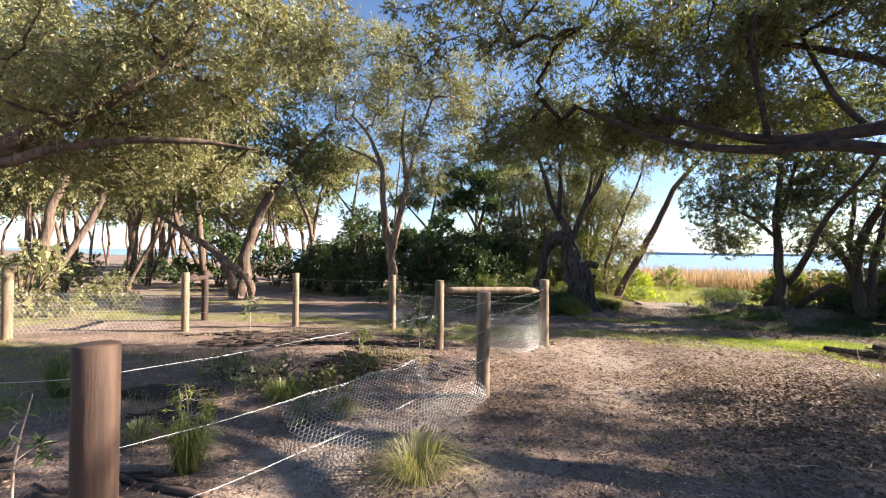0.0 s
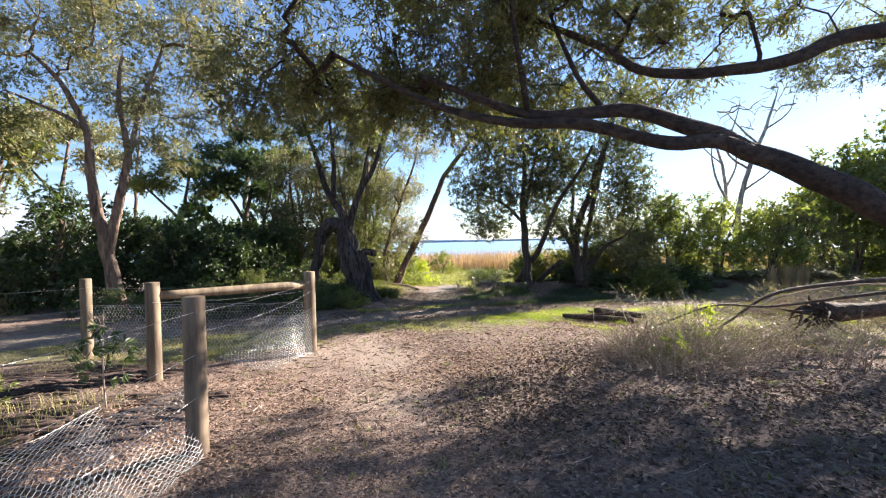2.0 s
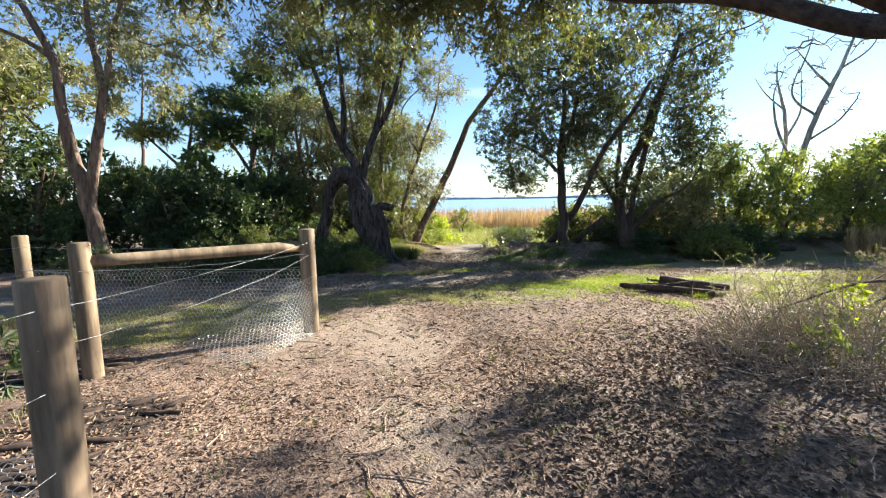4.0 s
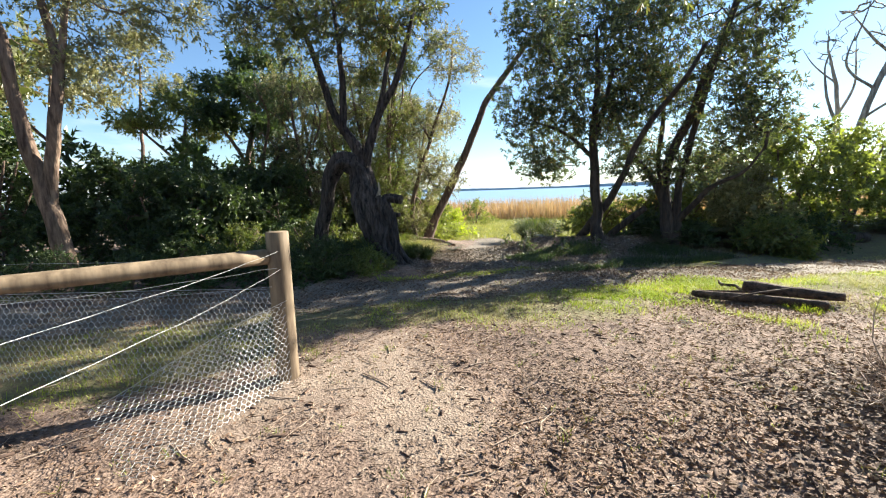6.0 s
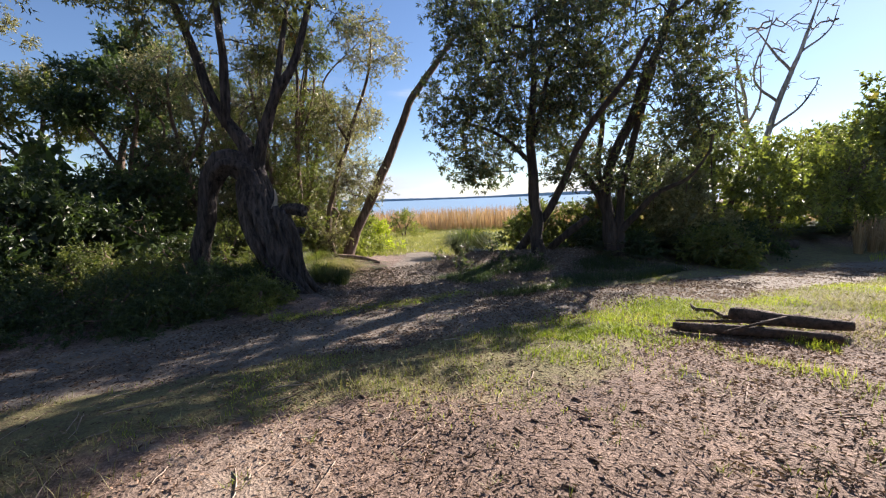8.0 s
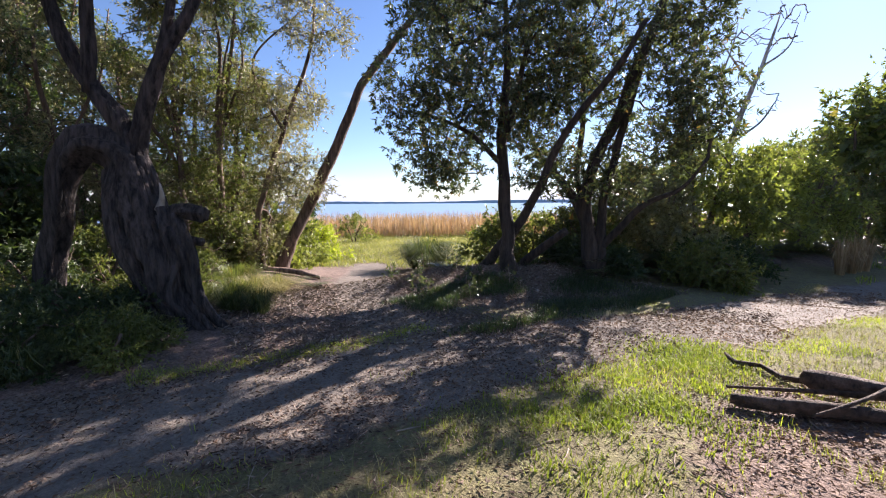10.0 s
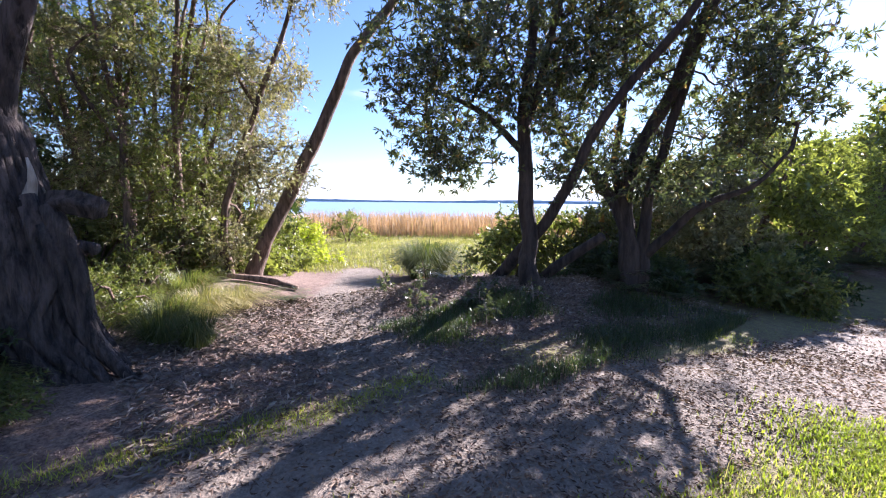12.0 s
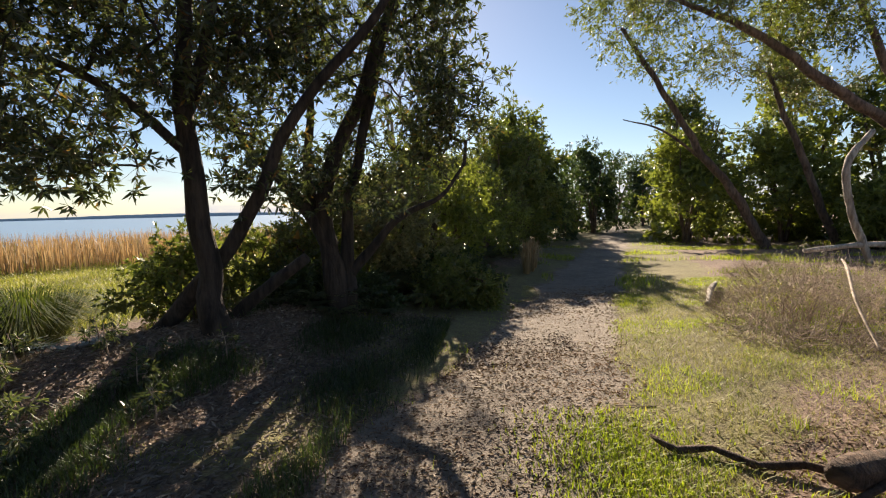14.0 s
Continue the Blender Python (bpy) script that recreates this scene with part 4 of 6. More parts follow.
# tall canopy tree over the fence on the far side
tree("spreading_tea_tree", "spreading tea tree with long twisted limbs and feathery grey-green foliage", "tree", at_ground(-8.3, 5.2, -0.1),
     [[(-8.3, 5.2, -0.3, 0.28), (-7.6, 5.3, 1.2, 0.22), (-6.6, 5.4, 2.4, 0.17), (-5.75, 5.5, 2.8, 0.11), (-5.3, 5.5, 3.05, 0.09), (-4.7, 5.5, 3.21, 0.08), (-4.0, 5.5, 3.62, 0.065), (-3.5, 5.5, 4.07, 0.05), (-3.0, 5.5, 4.8, 0.03)],
      [(-6.3, 5.4, 2.5, 0.09), (-5.7, 5.5, 2.6, 0.07), (-4.87, 5.6, 2.85, 0.055), (-3.6, 5.9, 3.0, 0.04), (-2.7, 6.2, 2.95, 0.02)],
      [(-7.6, 5.3, 1.2, 0.16), (-7.2, 6.5, 2.6, 0.12), (-6.5, 7.6, 3.8, 0.08), (-5.5, 8.4, 4.8, 0.04)],
      [(-7.9, 5.3, 0.8, 0.16), (-8.0, 4.6, 2.4, 0.12), (-7.6, 3.8, 3.8, 0.08), (-6.6, 3.4, 4.8, 0.04)]],
     [(-5.4, 5.8, 3.7, 1.5, 1.4, 0.8, 54), (-4.0, 6.2, 3.9, 1.3, 1.2, 0.8, 44), (-6.8, 6.4, 3.7, 1.5, 1.5, 0.9, 50), (-3.0, 6.6, 4.9, 1.4, 1.3, 0.9, 40), (-5.2, 7.6, 4.6, 1.7, 1.4, 1.0, 50), (-7.4, 4.4, 4.6, 1.5, 1.4, 0.9, 34), (-6.4, 8.4, 3.4, 1.4, 1.2, 0.8, 34), (-3.9, 7.6, 3.0, 0.9, 0.9, 0.4, 14), (-2.2, 5.6, 4.6, 1.1, 1.0, 0.7, 26), (-3.2, 4.4, 4.2, 1.1, 1.0, 0.6, 22), (-5.6, 6.8, 2.7, 1.0, 0.9, 0.4, 20)],
     BARK_TEA, LEAF_GREY, 0.068, 0.014, 420, 0.42, core=1, each=16, far=True, twig=0.0065, seed=16, rough=0.06, sides=10, crown_label="feathery pale grey-green foliage")

tree("leaning_tea_tree", "dark tea tree with splayed leaning trunks beyond the fence", "tree", at_ground(-6.9, 14.6, -0.1),
     [[(-7.0, 15.0, -0.4, 0.26), (-7.03, 15.0, 0.35, 0.22), (-6.86, 15.0, 1.74, 0.19), (-6.08, 15.0, 3.55, 0.14), (-4.81, 15.0, 5.16, 0.08), (-4.0, 15.0, 6.0, 0.04)],
      [(-6.95, 14.4, -0.3, 0.18), (-6.94, 14.0, 0.42, 0.16), (-7.32, 14.0, 1.25, 0.13), (-8.26, 14.0, 1.9, 0.1), (-9.4, 14.0, 2.6, 0.05)],
      [(-6.4, 14.0, -0.2, 0.13), (-6.1, 13.4, 0.5, 0.12), (-6.97, 13.2, 1.3, 0.08), (-8.0, 13.0, 2.2, 0.05)]],
     [(-5.0, 14.8, 5.0, 1.9, 1.5, 1.1, 50), (-7.2, 14.4, 5.4, 2.0, 1.6, 1.3, 50), (-8.8, 13.8, 3.6, 1.8, 1.4, 1.0, 40), (-6.3, 14.6, 7.0, 2.2, 1.8, 1.2, 44)],
     BARK_TEA, LEAF_OLIVE, 0.11, 0.03, 200, 0.5, core=2, far=True, seed=18, rough=0.06, sides=10)


# ---- shrubs, thickets and woods ----
def shrub(name, label, x, y, r, h, leaf, n, per, length, width, seed, spread=0.3, bark=BARK_TEA, group="", low=0.0, squash=1.0, core=2, far=True, each=11):
    g = np.random.default_rng(seed)
    z = zat(x, y)
    stems = []
    for k in range(4):
        a = g.uniform(0, 6.28)
        e = g.uniform(0.3, 0.6) * r
        stems.append([(x + 0.06 * math.cos(a), y + 0.06 * math.sin(a), z - 0.1, 0.02 + 0.014 * h), (x + e * 0.4 * math.cos(a), y + e * 0.4 * math.sin(a), z + h * 0.35, 0.015 + 0.009 * h), (x + e * math.cos(a + 0.3), y + e * math.sin(a + 0.3), z + h * 0.75, 0.006 + 0.004 * h)])
    blobs = []
    for k in range(9):
        a, q = k * 2.4 + g.uniform(-0.4, 0.4), (0.2, 0.55, 0.62)[k % 3]
        zz = z + low + (h - low) * ((0.8, 0.5, 0.2)[k % 3] + g.uniform(-0.08, 0.06))
        blobs.append((x + r * q * math.cos(a), y + r * q * math.sin(a), zz, r * 0.5, r * 0.5 * squash, (h - low) * 0.26, max(3, n // 8)))
    return tree(name, label, "shrub" if h < 3.6 else "tree", (x, y, z - 0.05), stems, blobs, bark, leaf, length, width, per, spread, seed=seed, sides=7, group=group, twig=0.005, core=core, far=far, each=each)


DB = "dense dark green shrub at the edge of the woods"
for i, (x, y, r, h) in enumerate([(-3.6, 17.4, 1.9, 3.3), (-1.4, 18.2, 2.1, 2.8), (0.9, 17.8, 1.9, 2.6), (2.2, 16.2, 1.3, 2.4), (-5.4, 18.6, 1.8, 1.9), (-0.2, 16.4, 1.4, 2.2), (3.1, 18.6, 1.8, 3.6), (0.8, 15.3, 1.0, 1.8)]):
    shrub("dark_shrub", DB, x, y, r, h, LEAF_DARK, 120, 170, 0.085, 0.03, 100 + i, 0.36, core=4, group="dark shrubs behind the track")

UG = "low leafy undergrowth in the shade round the old trunk"
for i, (x, y, r, h) in enumerate([(2.3, 13.5, 0.75, 0.8), (3.0, 12.9, 0.6, 0.55), (3.7, 12.6, 0.5, 0.5), (1.5, 14.2, 0.8, 1.0), (2.9, 14.3, 0.8, 1.1), (1.0, 13.3, 0.6, 0.6), (0.2, 14.1, 0.7, 0.8), (4.3, 14.2, 0.7, 0.7), (1.8, 15.6, 1.0, 1.6), (3.6, 15.6, 1.0, 1.5), (0.8, 12.4, 0.7, 0.5), (1.9, 12.3, 0.7, 0.6), (2.9, 12.1, 0.6, 0.5), (3.6, 11.9, 0.45, 0.35), (2.3, 11.8, 0.5, 0.3), (-0.3, 12.7, 0.7, 0.6), (-1.5, 13.4, 0.8, 0.7), (4.9, 15.6, 0.8, 0.8)]):
    shrub("undergrowth_shrub", UG, x, y, r, h * 0.85, LEAF_MID if i in (0, 3, 7, 9, 13, 17) else LEAF_DARK, 44, 230, 0.048, 0.011, 130 + i, 0.2, core=0, each=14, group="undergrowth round the old trunk")

for i, (x, y, r, h, lf) in enumerate([(9.4, 20.3, 1.0, 1.0, LEAF_YELLOW), (8.4, 19.3, 0.9, 1.3, LEAF_FRESH), (7.6, 18.4, 0.8, 1.3, LEAF_MID), (10.3, 23.2, 0.9, 1.2, LEAF_FRESH), (8.8, 21.8, 1.3, 1.3, LEAF_MID), (14.6, 27.5, 1.3, 1.5, LEAF_FRESH), (11.2, 14.2, 0.8, 1.2, LEAF_MID), (11.8, 13.3, 0.9, 1.4, LEAF_MID), (12.6, 12.9, 0.9, 1.3, LEAF_FRESH), (12.8, 12.1, 0.7, 1.1, LEAF_MID), (10.9, 13.5, 0.7, 1.3, LEAF_MID), (12.3, 12.6, 0.8, 1.2, LEAF_OLIVE), (13.4, 12.6, 0.9, 1.5, LEAF_MID), (11.6, 12.3, 0.6, 0.5, LEAF_DARK), (11.9, 11.2, 0.5, 0.4, LEAF_DARK), (13.4, 10.2, 0.8, 0.7, LEAF_DARK), (14.4, 9.9, 0.8, 0.7, LEAF_DARK), (6.2, 17.3, 0.6, 1.1, LEAF_MID), (5.3, 17.9, 0.8, 1.4, LEAF_MID), (4.5, 17.3, 0.7, 1.2, LEAF_MID), (7.3, 17.7, 0.6, 1.2, LEAF_FRESH), (3.3, 17.0, 0.8, 1.5, LEAF_MID)]):
    shrub("lakeside_bush", "bright yellow-green bush at the edge of the lakeside grass" if lf is LEAF_YELLOW else "fresh green bush at the edge of the lakeside grass", x, y, r, h, lf, 46, 150, 0.07, 0.024, 160 + i, 0.24, group="bushes near the lake")

# bushes and trees on the bank beyond the track
for i, (x, y, r, h, lf) in enumerate([(13.8, 11.1, 1.1, 2.0, LEAF_GREY), (15.2, 10.8, 1.3, 2.9, LEAF_FRESH), (17.0, 10.2, 1.5, 3.0, LEAF_FRESH), (19.2, 9.6, 1.5, 2.6, LEAF_FRESH), (14.4, 12.6, 1.4, 2.8, LEAF_OLIVE), (17.4, 12.6, 1.9, 3.6, LEAF_MID), (13.0, 10.0, 0.8, 0.65, LEAF_MID), (21.5, 9.8, 1.9, 3.2, LEAF_OLIVE)]):
    shrub("bank_bush", "sunlit green bush on the bank beside the track", x, y, r, h, lf, 90, 160, 0.085, 0.027, 180 + i, 0.32, core=3, group="bushes on the bank")

# the woods where the track goes on
for i, (x, y, r, h, lf) in enumerate([(24.5, 8.8, 2.2, 5.6, LEAF_MID), (27.5, 8.0, 2.6, 7.6, LEAF_MID), (38.5, 2.0, 2.6, 6.5, LEAF_DARK), (30.5, 7.5, 2.6, 6.4, LEAF_DARK), (34.0, 6.5, 2.6, 6.0, LEAF_DARK), (40, 5.5, 3.0, 6.0, LEAF_DARK),
                                      (26.0, 0.6, 2.4, 5.2, LEAF_FRESH), (29.5, -0.8, 2.8, 8.0, LEAF_MID), (24.5, -2.6, 2.2, 4.6, LEAF_FRESH), (23.4, -5.6, 2.5, 6.6, LEAF_MID), (27.0, -4.5, 2.9, 8.6, LEAF_FRESH), (20.8, -4.6, 1.3, 2.2, LEAF_DARK), (19.6, -8.0, 1.5, 3.0, LEAF_MID), (34, -3.5, 3.0, 6.5, LEAF_DARK), (44, -6.5, 3.5, 7.5, LEAF_DARK), (46, 2.0, 3.2, 7.5, LEAF_DARK), (22.2, -9.0, 2.6, 5.6, LEAF_MID), (20.0, -2.6, 1.0, 1.9, LEAF_FRESH), (18.0, -6.0, 1.4, 2.2, LEAF_MID), (56, -4.0, 4.5, 8.0, LEAF_DARK), (50.5, -5.4, 2.6, 6.0, LEAF_DARK), (39.0, -4.6, 1.9, 4.6, LEAF_DARK), (62.0, -9.0, 5.0, 8.5, LEAF_DARK),
                                      (31.5, 12.5, 3.0, 5.2, LEAF_FRESH), (35.5, 11.0, 3.2, 5.8, LEAF_MID), (40.0, 12.0, 3.2, 5.2, LEAF_MID)]):
    shrub("woodland_tree", "dense rounded tree where the track enters the woods", x, y, r, h, lf, 120, 130, 0.16, 0.055, 210 + i, 0.55, core=4, group="trees where the track goes on")

GUM = [[[(21.7, -0.3, -0.5, 0.2), (21.62, -0.08, 0.0, 0.17), (21.47, 1.08, 1.9, 0.14), (21.34, 2.09, 3.1, 0.12), (21.18, 3.31, 5.0, 0.10), (20.97, 4.88, 7.3, 0.06)], [(21.4, 1.6, 2.5, 0.06), (21.6, 3.2, 3.9, 0.04), (21.7, 4.6, 4.4, 0.015)]],
       [[(21.97, -2.9, -0.5, 0.15), (21.86, -1.87, 1.82, 0.12), (21.74, -0.99, 3.78, 0.10), (21.63, -0.12, 5.69, 0.06)]],
       [[(17.8, -3.0, -0.4, 0.2), (17.75, -1.8, 1.9, 0.17), (17.67, -0.68, 3.27, 0.14), (17.55, 0.18, 3.78, 0.13), (17.42, 1.21, 4.49, 0.11), (17.23, 2.65, 5.48, 0.09), (16.97, 4.63, 6.33, 0.05)], [(17.6, -1.6, 2.4, 0.12), (17.65, -0.57, 4.73, 0.1), (17.59, -0.13, 5.55, 0.08), (17.55, 0.3, 6.5, 0.05)]]]
GBL = [[(20.9, 5.0, 7.6, 1.7, 1.5, 1.0, 34), (21.2, 3.4, 6.6, 1.4, 1.5, 0.9, 26)], [(21.6, 0.2, 6.4, 1.7, 1.8, 1.0, 44), (21.8, -1.4, 5.2, 1.2, 1.3, 0.7, 24)], [(16.9, 4.4, 6.6, 1.5, 1.5, 0.8, 26), (17.2, 2.4, 6.4, 1.3, 1.3, 0.8, 34), (17.6, 0.6, 6.8, 1.5, 1.5, 0.9, 40), (17.7, 0.9, 5.6, 1.1, 1.2, 0.6, 24)]]
for i, (st, bl) in enumerate(zip(GUM, GBL)):
    x, y = st[0][0][0], st[0][0][1]
    tree("leaning_gum", "tall leaning gum arching over the track", "tree", (x, y, zat(x, y) - 0.1), st, bl, BARK_TEA, LEAF_OLIVE if i == 1 else LEAF_MID, 0.11, 0.026, 200, 0.55, core=0, far=True, seed=240 + i, sides=9, group="leaning gums by the track")

# bare dead trees
DT = [[(23.4, 12.9, -0.9, 0.2), (23.5, 12.85, 1.5, 0.16), (23.6, 12.77, 3.08, 0.13), (23.92, 12.51, 4.66, 0.11), (24.33, 12.19, 5.98, 0.09), (24.73, 11.87, 7.5, 0.06), (24.97, 11.68, 8.6, 0.02)],
      [(24.24, 12.26, 5.9, 0.06), (23.68, 12.7, 6.67, 0.045), (23.12, 13.15, 7.6, 0.015)], [(23.92, 12.51, 4.66, 0.06), (23.17, 13.11, 5.59, 0.045), (23.32, 12.99, 6.8, 0.015)], [(24.5, 12.0, 6.6, 0.05), (25.2, 11.4, 7.3, 0.03), (25.5, 11.2, 8.2, 0.01)], [(23.6, 12.8, 2.2, 0.09), (22.9, 13.4, 4.0, 0.06), (22.7, 13.6, 5.6, 0.03), (22.9, 13.4, 6.6, 0.01)]]
DT = [[(x, y, z, r * 0.95) for x, y, z, r in stem] for stem in DT + [[(24.9, 11.7, 7.9, 0.02), (25.1, 11.5, 8.5, 0.015), (24.9, 11.7, 9.1, 0.008)], [(23.7, 12.7, 3.6, 0.06), (24.5, 12.0, 4.4, 0.04), (25.0, 11.6, 5.3, 0.02)], [(23.3, 13.0, 6.5, 0.04), (23.5, 12.8, 7.4, 0.025), (23.6, 12.7, 8.2, 0.01)]]]
tree("dead_tree", "bare bleached dead tree standing above the bushes", "tree", at_ground(23.4, 12.9, -0.1), DT, [(23.5, 12.8, 7.3, 1.4, 1.2, 1.2, 50), (25.0, 11.7, 8.1, 1.2, 1.1, 1.0, 50), (22.9, 13.4, 6.2, 0.9, 0.8, 0.8, 26), (24.6, 12.0, 5.2, 0.9, 0.8, 0.8, 20)], BARK_DEAD, LEAF_GREY, per=0, seed=260, sides=8, twig=0.012)

tree("dead_tree", "slim bare dead sapling tree standing above the bushes", "tree", at_ground(23.9, 14.0, -0.1),
     [[(23.9, 14.0, -0.9, 0.13), (23.95, 13.8, 2.0, 0.11), (23.9, 13.6, 3.6, 0.09), (23.65, 13.6, 5.0, 0.07), (23.3, 13.8, 6.35, 0.04), (23.4, 13.9, 7.2, 0.015)],
      [(23.85, 13.6, 3.8, 0.06), (24.3, 13.3, 5.0, 0.04), (24.2, 13.3, 6.4, 0.02)], [(23.6, 13.6, 5.1, 0.04), (23.2, 14.2, 5.9, 0.025), (22.9, 14.5, 6.6, 0.01)]],
     [(23.4, 13.9, 6.6, 0.8, 0.7, 0.8, 26), (24.2, 13.3, 6.2, 0.6, 0.6, 0.7, 16)], BARK_DEAD, LEAF_GREY, per=0, seed=261, sides=8, twig=0.010)

# far tall trees over the dark shrubs
for i, (x, y, h, r, lf) in enumerate([(-4.6, 40, 12.5, 3.2, LEAF_GREY), (2.0, 27, 8.4, 1.8, LEAF_DARK), (4.5, 29, 7.6, 2.0, LEAF_DARK), (-1.0, 27, 6.2, 2.2, LEAF_MID), (-6.5, 30, 8.5, 2.6, LEAF_GREY), (1.7, 21.5, 5.6, 1.2, LEAF_DARK)]):
    z = zat(x, y)
    tree("tall_tree", "tall thin-stemmed tree with a flat open crown above the shrubs", "tree", (x, y, z - 0.1),
         [[(x, y, z - 0.2, 0.16), (x + 0.1, y, z + h * 0.5, 0.11), (x + 0.5, y, z + h * 0.9, 0.06)], [(x + 0.1, y, z + h * 0.55, 0.08), (x - r * 0.6, y, z + h * 0.8, 0.04)]],
         [(x + 0.5, y, z + h, r * 0.7, r * 0.6, h * 0.07, 30), (x - r * 0.6, y, z + h * 0.85, r * 0.6, r * 0.5, h * 0.06, 24), (x + r * 0.7, y, z + h * 0.8, r * 0.5, r * 0.5, h * 0.06, 18)],
         BARK_TEA, lf, 0.14, 0.04, 210, 0.5, core=1, far=True, seed=270 + i, sides=7, group="far tall trees")

# woods beyond the fence: one tall tree, copied
tmpl = []
for i in range(3):
    g = np.random.default_rng(300 + i)
    h = 7.0 + i * 0.8
    x, y, z = 0, 0, 0
    st = [[(0, 0, -0.2, 0.15), (g.normal(0, .2), g.normal(0, .2), h * 0.35, 0.12), (g.normal(0, .5), g.normal(0, .5), h * 0.7, 0.08), (g.normal(0, .8), g.normal(0, .8), h, 0.03)],
          [(0, 0, 0.3, 0.1), (g.uniform(-1.2, 1.2), g.uniform(-1, 1), h * 0.45, 0.08), (g.uniform(-2, 2), g.uniform(-1, 1), h * 0.85, 0.03)]]
    bl = [(g.normal(0, 1), g.normal(0, 1), h * g.uniform(0.62, 0.95), 1.5, 1.5, 0.9, 18) for _ in range(6)]
    tmpl.append(tree("woodland_gum", "tall thin gum in the open woods beyond the fence", "tree", (0, 0, 0), st, bl, BARK_TEA, LEAF_OLIVE if i else LEAF_GREY, 0.2, 0.06, 42, 0.6, core=2, far=True, seed=300 + i, sides=7, group="open woods beyond the fence"))
g = np.random.default_rng(33)
spots = []
while len(spots) < 46:
    x, y = g.uniform(-42, -2), g.uniform(17, 52)
    if y < 21 and x > -8:
        continue
    if x > -9 and y < 24 or -0.5 * x + 8 > y + 12:
        continue
    if x - 2 > -0.42 * (y - 5):
        continue
    if all(math.hypot(x - a, y - b) > 2.4 for a, b in spots):
        spots.append((x, y))
spots += [(-11.5, 15.5), (-13.5, 12.5), (-16, 9.5), (-12.5, 18.0), (-17, 14), (-20, 11), (-10.2, 10.8)]
for k, (x, y) in enumerate(spots):
    m = pose(x, y, zat(x, y) - 0.05, 0, 0, g.uniform(0, 360)) @ Matrix.Scale(g.uniform(0.8, 1.15), 4)
    if k < 3:
        tmpl[k].matrix_basis = m
        cur = None
    else:
        copy_thing(tmpl[k % 3], m)
bt = shrub("woodland_shrub", "grey-green shrub in the open woods", 0, 0, 1.5, 1.9, LEAF_GREY, 45, 70, 0.13, 0.045, 340, 0.35, group="shrubs in the open woods")
bd = shrub("woodland_shrub", "dark green shrub in the open woods", 0, 0, 1.8, 2.3, LEAF_DARK, 45, 70, 0.15, 0.055, 341, 0.4, group="shrubs in the open woods")
for k, (x, y, s, d) in enumerate([(-9.3, 9.6, 0.85, 0), (-8.6, 11.0, 0.6, 0), (-12.5, 14.0, 1, 0), (-10, 19, 1.2, 1), (-14, 20, 0.5, 1), (-18, 18, 0.5, 0), (-22, 16, 0.5, 1), (-7.8, 20, 0.8, 1), (-12, 25, 0.5, 1), (-5, 23, 0.8, 1), (-1, 23, 1.3, 1), (3, 24, 1.3, 1), (1, 21.5, 1.2, 1), (-3.2, 21.8, 1.2, 1), (-18, 26, 0.5, 1), (-25, 22, 0.5, 0), (-7, 30, 0.9, 1), (5.5, 21.5, 1.3, 1), (-4.2, 16.2, 0.35, 0), (-5.6, 16.4, 0.4, 0), (7.4, 21.0, 1.0, 1)]):
    m = pose(x, y, zat(x, y) - 0.05, 0, 0, 77 * k) @ Matrix.Scale(s, 4)
    src_ = bd if d else bt
    if k == 0:
        bt.matrix_basis = m
    elif k == 3:
        bd.matrix_basis = m
    else:
        copy_thing(src_, m)


# ---- saplings, brush and logs ----
def sapling(x, y, h, leaf, seed, label, n=14, length=0.07, width=0.02, name="sapling"):
    g = np.random.default_rng(seed)
    z = zat(x, y)
    tree(name, label, "plant", (x, y, z), [[(x, y, z - 0.03, 0.008), (x + g.normal(0, .02), y, z + h * 0.5, 0.006), (x + g.normal(0, .04), y, z + h * 0.95, 0.003)]],
         [(x, y, z + h * 0.62, 0.16 + 0.06 * h, 0.16, h * 0.36, n)], TWIG, leaf, length, width, 9, 0.06, seed=seed, sides=5, twig=0.0016)


sapling(-0.3, 5.9, 0.95, LEAF_DARK, 401, "slim dark green banksia sapling beside the fence", 22, 0.09, 0.022)
sapling(-1.2, 6.2, 0.4, LEAF_FRESH, 402, "bright green seedling on bare ground", 12)
sapling(-3.05, 3.7, 0.7, LEAF_FRESH, 403, "fine bright green seedling near the first post", 30, 0.06, 0.008)
sapling(-1.9, 3.2, 0.55, LEAF_FRESH, 404, "fine bright green seedling near the first post", 30, 0.06, 0.008)
sapling(-2.2, 2.2, 0.8, LEAF_DARK, 405, "thin dark seedling beside the first post", 14)
sapling(6.4, 4.6, 0.75, LEAF_YELLOW, 406, "yellow-green seedling in dry brush", 16)
sapling(5.4, 4.3, 0.4, LEAF_FRESH, 407, "bright green seedling in dry brush", 14)
sapling(-3.6, 8.0, 0.9, LEAF_DARK, 408, "thin dark seedling by the far fence", 14)
for k, (x, y) in enumerate([(8.3, 13.3), (7.9, 12.8), (8.6, 12.3), (7.5, 12.3), (9.0, 13.0), (8.9, 12.5), (9.4, 12.0), (8.2, 11.8), (9.2, 13.3), (8.0, 13.8), (8.7, 13.7)]):
    sapling(x, y, 0.35, LEAF_BANKSIA, 410 + k, "grey-green seedling in leaf litter on the bank", 12, 0.08, 0.02)


